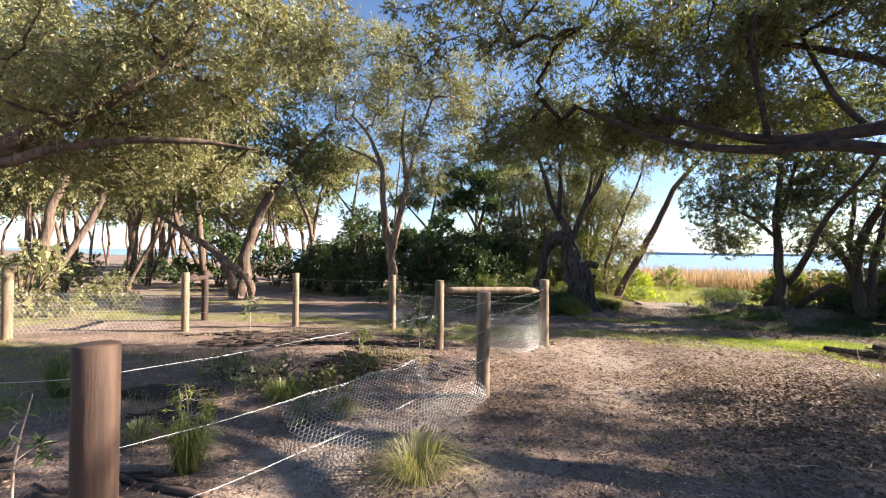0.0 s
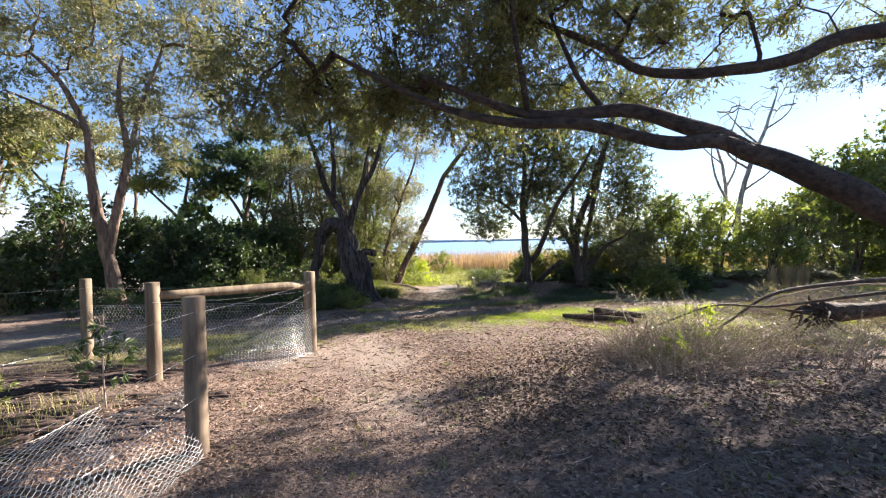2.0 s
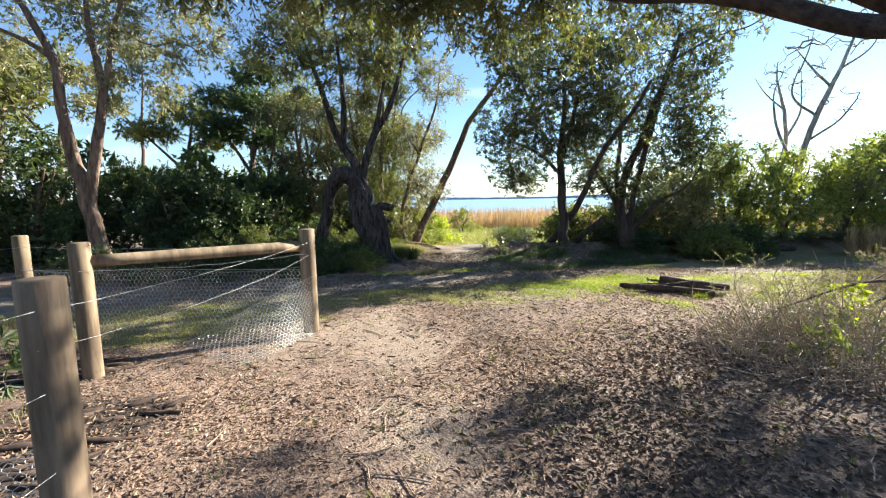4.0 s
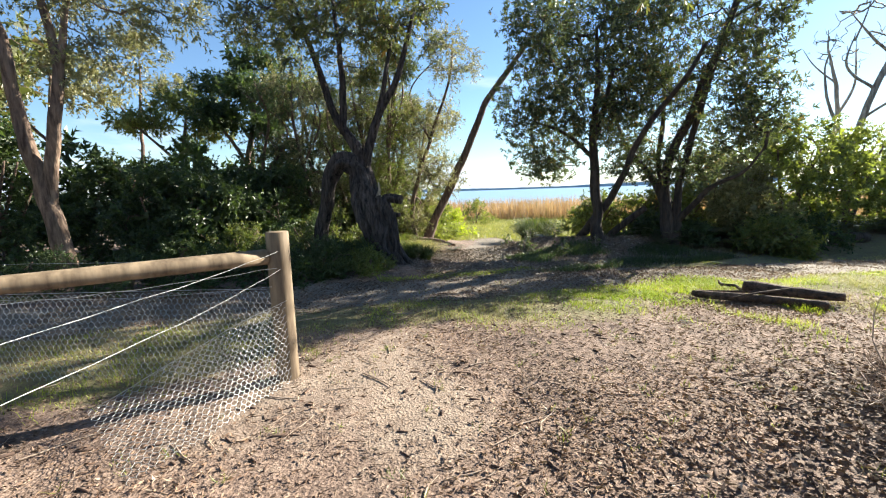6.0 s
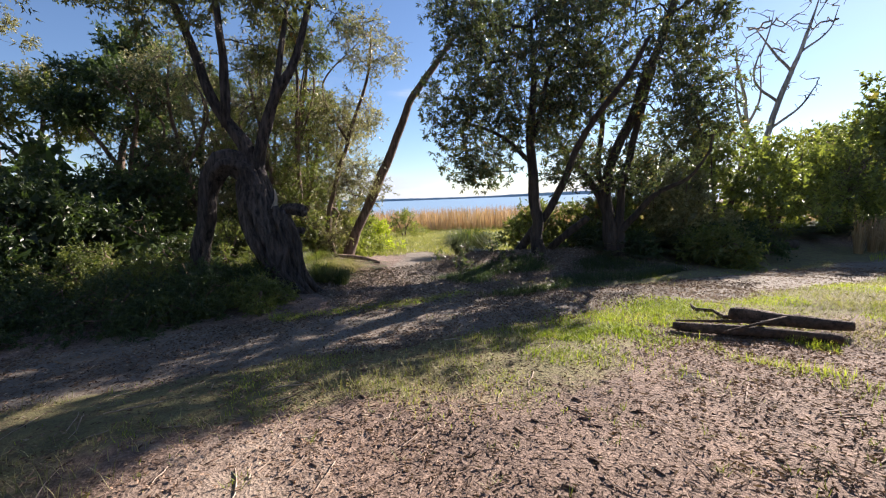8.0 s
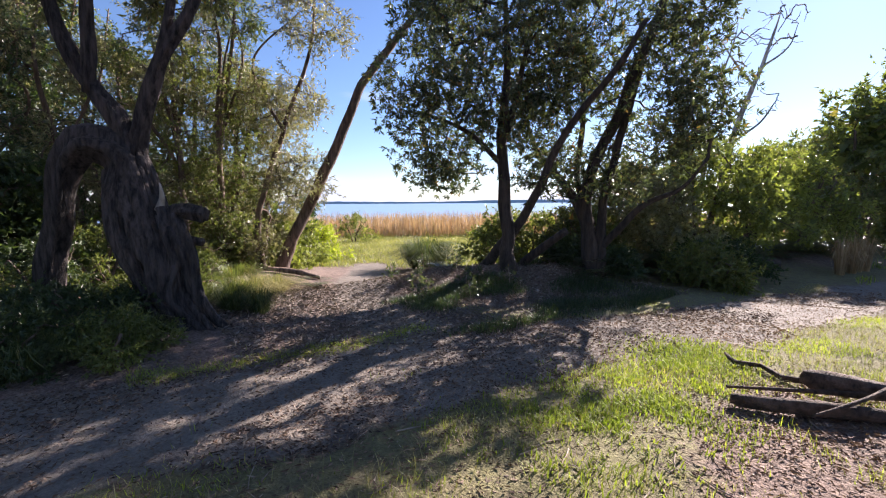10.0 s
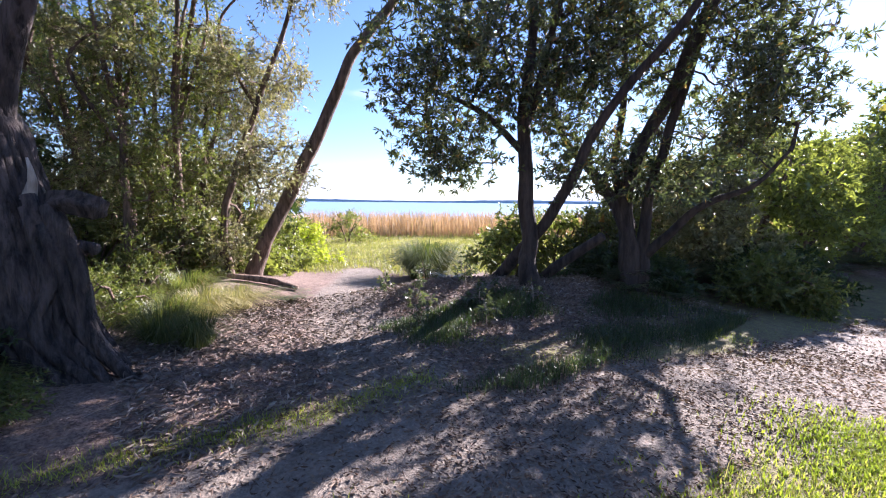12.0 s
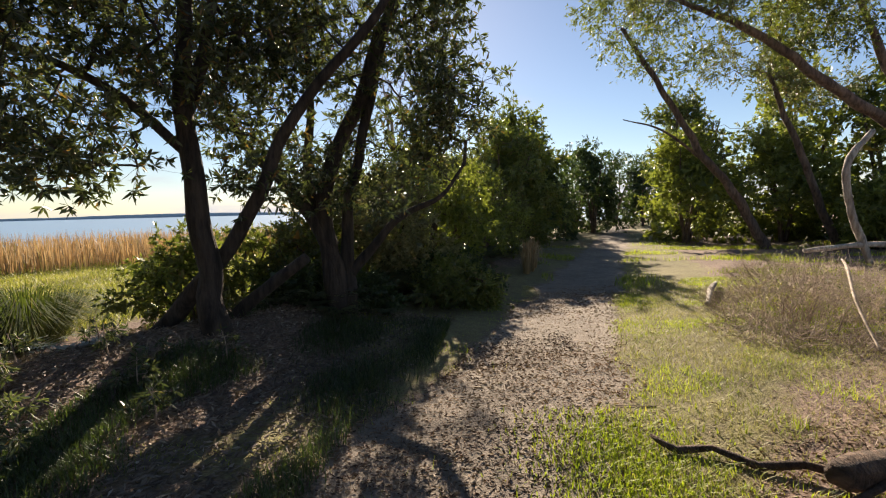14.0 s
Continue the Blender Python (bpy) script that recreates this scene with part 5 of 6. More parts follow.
for i, (x, y, r, h_) in enumerate([(-1.9, 4.9, 0.55, 0.38), (-1.25, 4.6, 0.4, 0.3), (-2.6, 5.2, 0.4, 0.3), (-1.0, 5.1, 0.3, 0.35), (-4.6, 3.3, 0.5, 0.4), (-3.4, 1.9, 0.5, 0.35)]):
    shrub("low_bush", "low grey-green ground bush in the fenced clearing", x, y, r * 0.85, h_ * 0.7, LEAF_OLIVE if i % 2 else LEAF_GREY, 22, 55, 0.045, 0.010, 430 + i, 0.12, group="low bushes in the fenced clearing")


def brush(x, y, rx, ry, h, n, seed, label, leafy=0):
    g = np.random.default_rng(seed)
    top = thing("brush_pile", (x, y, zat(x, y)), label, "brush")
    s = Soup()
    for k in range(n):
        a, b = g.uniform(0, 6.28), math.sqrt(g.uniform(0, 1))
        px, py = rx * b * math.cos(a), ry * b * math.sin(a)
        z0 = zat(x + px, y + py) - zat(x, y)
        if k % 5 < 3:
            out = np.array([px, py, 0]) / (rx + ry) * 1.2 + g.normal(0, 0.28, 3)
            d = out + np.array([0, 0, g.uniform(0.45, 1.0)])
            d /= np.linalg.norm(d)
            ln = h * (1.15 - 0.75 * b * b) * g.uniform(0.45, 1.15)
            s0 = np.array([px, py, z0])
            m0 = s0 + d * ln * 0.5 + g.normal(0, 0.03, 3)
            P = np.array([s0, m0, s0 + d * ln + np.array([g.normal(0, 0.06), g.normal(0, 0.06), -0.08 * ln])])
        else:
            hh = h * (1 - b * b) * g.uniform(0.1, 0.8) + 0.05
            d = unit(g, 1)[0] * [1, 1, 0.45]
            ln = g.uniform(0.15, 0.6)
            c = np.array([px, py, z0 + hh * 0.6])
            P = np.array([c - d * ln / 2, c + g.normal(0, .03, 3), c + d * ln / 2 + g.normal(0, .04, 3)])
        P[:, 2] = np.maximum(P[:, 2], z0 + 0.005)
        V, F, _ = tube(P, [0.0045, 0.003, 0.0012], sides=3, caps=False)
        s.add(V, F)
    s.put("tangle", TWIG, top, kind="stuff")
    if leafy:
        c = clumps_in([(0, 0, h * 0.35, rx * 0.9, ry * 0.9, h * 0.5, leafy)], g)
        c[:, 2] = np.maximum(c[:, 2], 0.02)
        V, F = leaf_quads(c, unit(g, len(c)), 0.035, 0.012, g)
        put("foliage", V, F, LEAF_FERN, top, kind="stuff", smooth=False)
    return top


brush(5.9, 4.55, 1.15, 0.95, 0.55, 1300, 1, "tangled pile of dry grey-brown brush on the clearing", 3000)
brush(8.0, 4.2, 1.5, 1.0, 0.35, 900, 2, "low spread of dry fallen brush", 1400)
brush(11.4, 4.8, 1.9, 1.3, 0.7, 1300, 3, "tangled pile of pale dry twigs beside the grass", 700)
brush(10.5, 6.1, 0.7, 0.5, 0.35, 260, 9, "small heap of pale dry twigs at the grass edge", 200)
brush(14.0, 3.0, 2.2, 1.5, 0.6, 1000, 4, "low pile of pale dry twigs further along the track", 400)


def dry_bush(x, y, r, h, seed, leaf, label, stems=26, per=9, clumps=120):
    """A wiry open bush: many thin arching stems, with sparse small leaves."""
    g = np.random.default_rng(seed)
    z = zat(x, y)
    st = []
    for k in range(stems):
        a, e, up = g.uniform(0, 6.28), r * g.uniform(0.35, 1.05), h * g.uniform(0.55, 1.1)
        c, d = math.cos(a), math.sin(a)
        bx, by = x + g.normal(0, 0.3 * r), y + g.normal(0, 0.3 * r)
        st.append([(bx, by, z - 0.06, 0.008), (bx + e * 0.3 * c + g.normal(0, 0.08), by + e * 0.3 * d + g.normal(0, 0.08), z + up * 0.55, 0.005), (bx + e * 0.75 * c, by + e * 0.75 * d, z + up * g.uniform(0.8, 1.0), 0.0015)])
    bl = [(x + r * 0.55 * math.cos(q), y + r * 0.55 * math.sin(q), z + h * g.uniform(0.4, 0.7), r * 0.5, r * 0.5, h * 0.34, clumps // 5) for q in (0.3, 1.6, 2.9, 4.1, 5.4)]
    return tree("wiry_bush", label, "shrub", (x, y, z), st, bl, TWIG, leaf, 0.028, 0.008, per, 0.15, seed=seed, sides=4, twig=0.0016, each=7, droop=0.0)


dry_bush(5.75, 4.5, 1.0, 0.92, 611, LEAF_OLIVE, "open wiry grey-brown bush with sparse small leaves on the clearing")
dry_bush(6.6, 4.9, 0.7, 0.75, 612, GRASS_DRY, "open wiry dry bush with sparse small leaves on the clearing")
dry_bush(7.3, 3.4, 0.8, 0.5, 613, LEAF_GREY, "low wiry grey-green bush among fallen brush")
dry_bush(10.9, 5.4, 0.9, 0.7, 614, GRASS_DRY, "open wiry dry bush among pale twigs beside the grass")
dry_bush(12.6, 4.4, 1.0, 0.8, 615, LEAF_FRESH, "open wiry green bush among pale twigs beside the grass")


def upturned_roots(x, y, seed):
    g = np.random.default_rng(seed)
    z = zat(x, y)
    top = thing("fallen_tree", (x, y, z), "fallen dead trunk with dark tangled roots torn out of ground", "fallen tree")
    s = Soup()
    q = spline([(0.1, 0.0, 0.38, 0.15), (0.7, -0.35, 0.4, 0.12), (1.5, -0.8, 0.5, 0.10), (2.6, -1.4, 0.62, 0.07)])
    add_tube(s, q[:, :3], q[:, 3], sides=12, rough=0.12, seed=seed)
    s.put("trunk", BARK_LOG, top)
    for k in range(26):
        d = unit(g, 1)[0] * [0.5, 0.8, 0.75] + np.array([-0.35, 0.15, -0.1])
        ln, b = g.uniform(0.3, 0.75), np.array([0.1, 0, 0.38])
        p = [b, b + d * ln * 0.5 + g.normal(0, 0.04, 3), b + d * ln + np.array([0, 0, -0.1]) + g.normal(0, 0.06, 3)]
        p = np.array([np.append(v, r) for v, r in zip(p, (0.05, 0.025, 0.006))])
        p[:, 2] = np.maximum(p[:, 2], 0.01)
        q = spline(p, 0.07)
        s = Soup()
        add_tube(s, q[:, :3], q[:, 3], sides=6, rough=0.18, seed=seed + k)
        s.put("root", BARK_LOG, top)
    return top


upturned_roots(8.75, 4.15, 640)


def log(name, label, pts, mat, parent=None, stubs=0, seed=0):
    p = np.array(pts, float)
    top = parent or thing(name, tuple(p[0][:3]), label, "log")
    s = Soup()
    q = spline(pts, 0.08)
    add_tube(s, q[:, :3] - np.array(top.location), q[:, 3], sides=12, rough=0.14, seed=seed)
    s.put("log" if parent is None else "branch", mat, top)
    return top


def lz(x, y, up):
    return (x, y, zat(x, y) + up)


log("fallen_log", "dark fallen log lying on the grass", [lz(6.95, 7.75, 0.06) + (0.035,), lz(7.0, 7.64, 0.06) + (0.05,), lz(7.25, 7.2, 0.06) + (0.055,), lz(7.62, 6.55, 0.06) + (0.05,)], BARK_LOG, seed=1)
log("fallen_log", "rough dark split log lying across another on the grass", [lz(7.52, 7.44, 0.17) + (0.05,), lz(7.58, 7.34, 0.15) + (0.08,), lz(7.72, 7.05, 0.13) + (0.07,), lz(7.98, 6.55, 0.10) + (0.05,)], BARK_LOG, seed=2)
log("fallen_branch", "thin forked dead branch on the log pile", [lz(8.1, 8.12, 0.07) + (0.012,), lz(7.98, 8.0, 0.03) + (0.024,), lz(7.97, 7.8, 0.05) + (0.02,), lz(7.82, 7.62, 0.03) + (0.026,), lz(7.8, 7.4, 0.07) + (0.022,), lz(7.68, 7.2, 0.06) + (0.02,)], BARK_LOG, seed=3)
log("fallen_branch", "thin forked dead branch on the log pile", [lz(7.2, 7.85, 0.06) + (0.01,), lz(7.4, 7.5, 0.09) + (0.015,), lz(7.6, 7.1, 0.12) + (0.018,)], BARK_LOG, seed=31)
log("fallen_branch", "thin dead branch on the log pile", [lz(7.0, 7.3, 0.08) + (0.01,), lz(7.35, 7.1, 0.14) + (0.014,), lz(7.9, 6.95, 0.17) + (0.012,)], BARK_LOG, seed=4)
log("fallen_branch", "long curved dry branch over the brush pile", [lz(5.9, 4.9, 0.35) + (0.008,), lz(6.6, 4.5, 0.62) + (0.012,), lz(7.3, 4.1, 0.6) + (0.016,), lz(8.4, 3.4, 0.75) + (0.022,), lz(9.6, 2.6, 0.9) + (0.035,)], BARK_LOG, seed=5)
log("fallen_branch", "dark forked branch propped over the brush pile", [lz(7.0, 4.6, 0.3) + (0.013,), lz(7.7, 4.3, 0.72) + (0.022,), lz(8.7, 3.9, 0.85) + (0.03,), lz(10.2, 3.2, 0.95) + (0.045,)], BARK_LOG, seed=6)
log("fallen_branch", "dry curved branch across the far brush pile", [lz(9.6, 5.6, 0.1) + (0.01,), lz(10.3, 5.3, 0.42) + (0.014,), lz(11.4, 4.6, 0.62) + (0.017,), lz(12.6, 3.8, 0.6) + (0.014,)], TWIG, seed=7)
log("fallen_branch", "short dry branch on the grass verge", [lz(12.0, 6.0, 0.05) + (0.03,), lz(13.0, 5.5, 0.12) + (0.045,), lz(13.9, 5.0, 0.07) + (0.035,)], BARK_DEAD, seed=8)
log("fallen_branch", "white crooked dead branch standing upright", [(16.48, 0.4, -0.2, 0.07), (16.49, 0.59, 0.35, 0.08), (16.45, 0.9, 1.1, 0.075), (16.43, 1.03, 2.15, 0.075), (16.51, 0.49, 2.9, 0.06)], BARK_DEAD, seed=9)
log("fallen_log", "white fallen limb on the ground", [(16.2, 2.0, 0.15, 0.05), (16.5, 0.5, 0.25, 0.07), (16.9, -1.5, 0.2, 0.07)], BARK_DEAD, seed=10)
log("fallen_log", "pale moss-covered fallen log beside the bank", [lz(6.35, 16.4, 0.08) + (0.05,), lz(6.9, 16.1, 0.08) + (0.06,), lz(7.3, 15.6, 0.05) + (0.04,)], BARK_PALE, seed=11)
log("fallen_log", "dark low log along the bank foot", [lz(12.6, 10.6, 0.1) + (0.12,), lz(14.0, 10.1, 0.14) + (0.16,), lz(16.0, 9.4, 0.12) + (0.14,)], BARK_DARK, seed=12)


# ---- ferns along the bank ----
def fern(seed, r=0.55):
    g = np.random.default_rng(seed)
    top = thing("fern", (0, 0, 0), "shaded bracken fern with grey-green fronds on the bank", "fern", "ferns along the bank")
    V, F, n = [], [], 0
    for k in range(12):
        a = k * 0.55 + g.uniform(-0.2, 0.2)
        ln = r * g.uniform(0.7, 1.2)
        t = np.linspace(0.05, 1, 12)
        out = np.array([math.cos(a), math.sin(a), 0])
        sidev = np.array([-math.sin(a), math.cos(a), 0])
        P = out * (ln * t)[:, None] + np.array([0, 0, 1.0]) * (ln * (1.0 * t - 0.75 * t * t) * g.uniform(0.7, 1.1))[:, None]
        for sgn in (-1, 1):
            D = sidev * sgn + out * 0.5 + np.array([0, 0, -0.15])
            D = np.tile(D / np.linalg.norm(D), (12, 1)) + g.normal(0, .08, (12, 3))
            L = ln * 0.30 * np.sin(np.pi * (0.12 + 0.85 * t)) + 0.02
            W = 0.014 + 0.012 * r
            up = np.array([0, 0, 1.0])
            S = np.cross(D, up) * W / 1.3
            q = np.stack([P, P + D * L[:, None] * 0.5 + S, P + D * L[:, None], P + D * L[:, None] * 0.5 - S], 1).reshape(-1, 3)
            V.append(q)
            F.append(np.arange(48).reshape(12, 4) + n)
            n += 48
    put("foliage", np.concatenate(V), np.concatenate(F), LEAF_FERN, top, kind="stuff", smooth=False)
    return top


g = np.random.default_rng(44)
ferns = [fern(500 + k) for k in range(3)]
k = 0
for i in range(170):
    t = g.uniform(0, 1)
    bx, by = (9.6 + 13.4 * t, 12.5 - 4.1 * t)
    x, y = bx + g.normal(0, 0.35), by + g.normal(0.2, 0.55)
    if line_distance(x, y, TRACK) < 1.25 or x < 11.2:
        continue
    m = pose(x, y, zat(x, y) + 0.02, 0, 0, g.uniform(0, 360)) @ Matrix.Scale(g.uniform(0.7, 1.35), 4)
    if k < 3:
        ferns[k].matrix_basis = m
    else:
        copy_thing(ferns[k % 3], m)
    k += 1
for x, y in [(5.6, 15.2), (6.2, 15.6), (5.9, 14.9), (6.6, 15.4), (6.9, 15.0), (5.3, 15.6), (9.3, 13.7)]:
    copy_thing(ferns[k % 3], pose(x, y, zat(x, y), 0, 0, k * 50) @ Matrix.Scale(0.7, 4))
    k += 1


# ---- tussocks, grass, reeds and litter ----
def blades(X, Y, h, w, g, lean=0.5, z0=None, plain=False):
    n = len(X)
    a = g.uniform(0, 6.28, n)
    H = h * g.uniform(0.45, 1.2, n)
    d = np.stack([np.cos(a), np.sin(a), np.zeros(n)], -1)
    s = np.stack([-np.sin(a), np.cos(a), np.zeros(n)], -1) * (w * g.uniform(0.7, 1.3, n))[:, None] / 2
    B = np.stack([X, Y, ground_z(X, Y) - 0.005 if z0 is None else z0], -1)
    ln = (lean * g.uniform(0.2, 1.2, n) * H)[:, None]
    up = np.array([0, 0, 1.0]) * H[:, None]
    M = B + up * 0.55 + d * ln * 0.35
    T = B + up * g.uniform(0.8, 1.0, n)[:, None] + d * ln
    if plain:
        return np.stack([B - s, B + s, T], 1).reshape(-1, 3), np.arange(3 * n).reshape(n, 3)
    V = np.stack([B - s, B + s, M + s * 0.8, M - s * 0.8, T], 1).reshape(-1, 3)
    b = np.arange(n)[:, None] * 5
    return V, [b + np.array([[0, 1, 2, 3]]), b + np.array([[3, 2, 4]])]


def tussock(x, y, r, h, n, mat, seed, label, width=0.006):
    g = np.random.default_rng(seed)
    top = thing("tussock", (x, y, zat(x, y)), label, "grass tussock")
    a, q = g.uniform(0, 6.28, n), r * 0.3 * np.sqrt(g.uniform(0, 1, n))
    L = h * g.uniform(0.6, 1.3, n)
    out = np.stack([np.cos(a), np.sin(a), np.zeros(n)], -1)
    B = out * q[:, None] - np.array([0, 0, 0.03])
    sp = g.uniform(0.1, 1.0, n)[:, None] * r * 1.1
    M = B + out * sp * 0.4 + np.array([0, 0, 1.0]) * (L * 0.75)[:, None]
    T = B + out * sp * 1.1 + np.array([0, 0, 1.0]) * (L * (1.05 - 0.62 * sp[:, 0] / r))[:, None]
    s = np.stack([-np.sin(a), np.cos(a), np.zeros(n)], -1) * width / 2
    V = np.stack([B - s, B + s, M + s, M - s, T], 1).reshape(-1, 3)
    b = np.arange(n)[:, None] * 5
    put("clump", V, [b + np.array([[0, 1, 2, 3]]), b + np.array([[3, 2, 4]])], mat, top, kind="stuff", smooth=False)


tussock(10.5, 15.9, 1.3, 0.85, 1500, LEAF_STRAP, 1, "big dark green tussock of strappy grass beside the lake path", 0.011)
tussock(-0.15, 2.95, 0.45, 0.26, 600, GRASS_DRY, 2, "yellowing grass tussock growing through fallen netting", 0.004)
for k_, (x, y, r, hh) in enumerate([(-1.75, 2.95, 0.24, 0.4), (-3.9, 4.4, 0.34, 0.45), (-3.5, 4.2, 0.25, 0.38), (-1.2, 3.8, 0.25, 0.25), (-0.9, 3.9, 0.2, 0.2), (-2.4, 3.4, 0.2, 0.2)]):
    tussock(x, y, r, hh, 240, LEAF_MID if hh > 0.35 else LEAF_GREY, 30 + k_, "bright green feathery grass tuft behind the first post" if hh > 0.35 else "small green grass tuft in the fenced clearing", 0.006)
tussock(-1.6, 4.4, 0.3, 0.22, 400, LEAF_MID, 5, "green grass tuft in the fenced ground")
for k_, (x, y, r) in enumerate([(3.3, 12.1, 0.5), (2.9, 11.8, 0.45), (3.75, 12.0, 0.4), (4.95, 13.2, 0.5), (2.4, 11.95, 0.45), (5.2, 12.9, 0.4)]):
    tussock(x, y, r, 0.36, 700, LEAF_STRAP if k_ % 2 else LEAF_MID, 50 + k_, "soft feathery green growth round the foot of the old trunk", 0.004)
tussock(5.1, 13.9, 0.6, 0.38, 900, LEAF_MID, 8, "soft mound of green grass beside the old trunk", 0.005)
tussock(5.6, 14.5, 0.6, 0.42, 800, GRASS_DRY, 9, "soft mound of pale grass beside the old trunk", 0.005)
tussock(4.9, 14.7, 0.5, 0.42, 700, LEAF_MID, 10, "soft mound of green grass beside the old trunk", 0.005)
tussock(5.6, 15.6, 0.7, 0.45, 900, LEAF_MID, 6, "soft green grass clump below the thicket")
tussock(6.1, 14.9, 0.6, 0.35, 700, GRASS_DRY, 7, "soft dry grass clump below the thicket")
for k, (x, y) in enumerate([(16.8, 8.35), (17.3, 8.2), (17.8, 8.15), (18.2, 8.05)]):
    tussock(x, y, 0.3, 0.9, 110, REED, 20 + k, "tan feathery seed-headed grass beside the track", 0.014)


def scatter(n, x0, x1, y0, y1, weight, g):
    X, Y = g.uniform(x0, x1, n), g.uniform(y0, y1, n)
    keep = g.uniform(0, 1, n) < weight(X, Y)
    return X[keep], Y[keep]


g = np.random.default_rng(60)
X, Y = scatter(420000, -9, 14, 2, 18, lambda x, y: masks(x, y)[2] * np.clip(lump(x, y, 5.0, 31) * 1.3 + lump(x, y, 1.8, 32) * 0.6 + 0.15 - 0.35 * smooth(6.5, 8.0, x), 0.02, 1), g)
V, F = blades(X, Y, 0.05, 0.007, g, 0.9, plain=True)
put("grass", V, F, GRASS, None, "short green grass along the track edge", "stuff", smooth=False)
X, Y = scatter(170000, 5, 30, 13, 36, lambda x, y: masks(x, y)[2], g)
V, F = blades(X, Y, 0.15, 0.022, g, 0.7, plain=True)
put("grass", V, F, MEADOW, None, "longer soft green grass of the lakeside meadow", "stuff", smooth=False)
X, Y = scatter(60000, -9, 8, 1.5, 10, lambda x, y: smooth(0.35, 0.9, lump(x, y, 2.3, 33)) * (1 - masks(x, y)[0]) * (1 - smooth(0.6, 1.2, x) * smooth(8.5, 7.5, y)) * 0.8, g)
V, F = blades(X, Y, 0.16, 0.004, g, 0.8)
put("dry_grass", V, F, GRASS_DRY, None, "wispy dry grass in the fenced ground", "stuff", smooth=False)
X, Y = scatter(42000, 5.0, 8.6, 7.4, 9.3, lambda x, y: (0.1 + 0.9 * smooth(-0.4, 0.5, lump(x, y, 6.0, 81))) * np.exp(-(np.hypot((x - 6.4) / 0.95, (y - 8.25) / 0.5)) ** 2) + 0.8 * np.exp(-(np.hypot((x - 7.9) / 0.6, (y - 8.3) / 0.4)) ** 2), g)
V, F = blades(X, Y, 0.06, 0.008, g, 1.1)
put("grass", V, F, GRASS_LUSH, None, "lush bright green grass patch by the fallen logs", "stuff", smooth=False)
X, Y = scatter(24000, 5.6, 9.6, 5.9, 7.6, lambda x, y: smooth(0.1, 0.6, lump(x, y, 4.6, 41)) * np.exp(-(np.hypot((x - 7.7) / 1.3, (y - 6.65) / 0.5)) ** 2) * 0.9, g)
V, F = blades(X, Y, 0.10, 0.005, g, 0.7, plain=True)
put("grass", V, F, GRASS, None, "low green grass tufts beside the fallen logs", "stuff", smooth=False)
X, Y = scatter(7000, -4, 11, 6.2, 10.0, lambda x, y: smooth(0.55, 1.0, lump(x, y, 3.4, 38)) * smooth(0.0, 0.4, masks(x, y)[2] + 0.15) * 0.8, g)
V, F = blades(X, Y, 0.09, 0.004, g, 1.3)
put("grass", V, F, GRASS, None, "taller grass tufts along the verge", "stuff", smooth=False)
X, Y = scatter(24000, 3.6, 6.8, 10.5, 11.7, lambda x, y: np.exp(-((line_distance(x, y, [(3.7, 11.2), (4.5, 11.05), (5.6, 10.88), (6.5, 10.95)]) + 0.05 * lump(x, y, 5.0, 77)) / 0.13) ** 2), g)
V, F = blades(X, Y, 0.06, 0.005, g, 1.0, plain=True)
put("grass", V, F, GRASS, None, "narrow strip of grass on the far edge of the track", "stuff", smooth=False)
# Bank grass takes the dark leaf green, which puts shade into its colour.
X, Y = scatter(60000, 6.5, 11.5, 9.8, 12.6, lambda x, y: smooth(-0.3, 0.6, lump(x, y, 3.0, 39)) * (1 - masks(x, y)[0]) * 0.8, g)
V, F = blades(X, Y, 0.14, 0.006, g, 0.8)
put("grass", V, F, LEAF_DARK, None, "grass on the bank beside the track, shade put into its dark green colour", "stuff", smooth=False)
X, Y = scatter(90000, -3, 11, 6.5, 10.4, lambda x, y: masks(x, y)[2] * smooth(0.0, 0.8, lump(x, y, 4.3, 37)) * 0.7, g)
V, F = blades(X, Y, 0.07, 0.004, g, 1.1)
put("dry_grass", V, F, GRASS_DRY, None, "dry straw-coloured blades among the verge grass", "stuff", smooth=False)
X, Y = scatter(60000, 7.4, 24, 0, 9.2, lambda x, y: (0.3 + 0.7 * smooth(8.6, 10.2, x)) * np.exp(-((line_distance(x, y, TRACK) - 1.15 - 0.12 * lump(x, y, 3.0, 72)) / 0.2) ** 2) * (y < np.interp(x, [p[0] for p in TRACK], [p[1] for p in TRACK])), g)
V, F = blades(X, Y, 0.05, 0.007, g, 0.9, plain=True)
put("grass", V, F, GRASS_LUSH, None, "bright low strip of grass along the track edge", "stuff", smooth=False)
X, Y = scatter(90000, 7.6, 15, 3.5, 8.6, lambda x, y: (0.45 + 0.55 * smooth(8.5, 10.0, x)) * smooth(0.05, 0.7, lump(x, y, 3.6, 73) + 0.5 * lump(x, y, 1.5, 74)) * (1 - masks(x, y)[0]), g)
V, F = blades(X, Y, 0.07, 0.006, g, 1.0, plain=True)
put("grass", V, F, GRASS, None, "patchy sunlit grass and seedlings between litter and brush", "stuff", smooth=False)
X, Y = scatter(90000, 7.6, 15, 3.5, 8.6, lambda x, y: smooth(0.5, -0.2, lump(x, y, 3.6, 73) + 0.5 * lump(x, y, 1.5, 74)) * (1 - masks(x, y)[0]) * 0.7, g)
V, F = blades(X, Y, 0.06, 0.005, g, 1.6, plain=True)
put("dry_grass", V, F, GRASS_DRY, None, "flattened straw and fine litter among the patchy grass", "stuff", smooth=False)
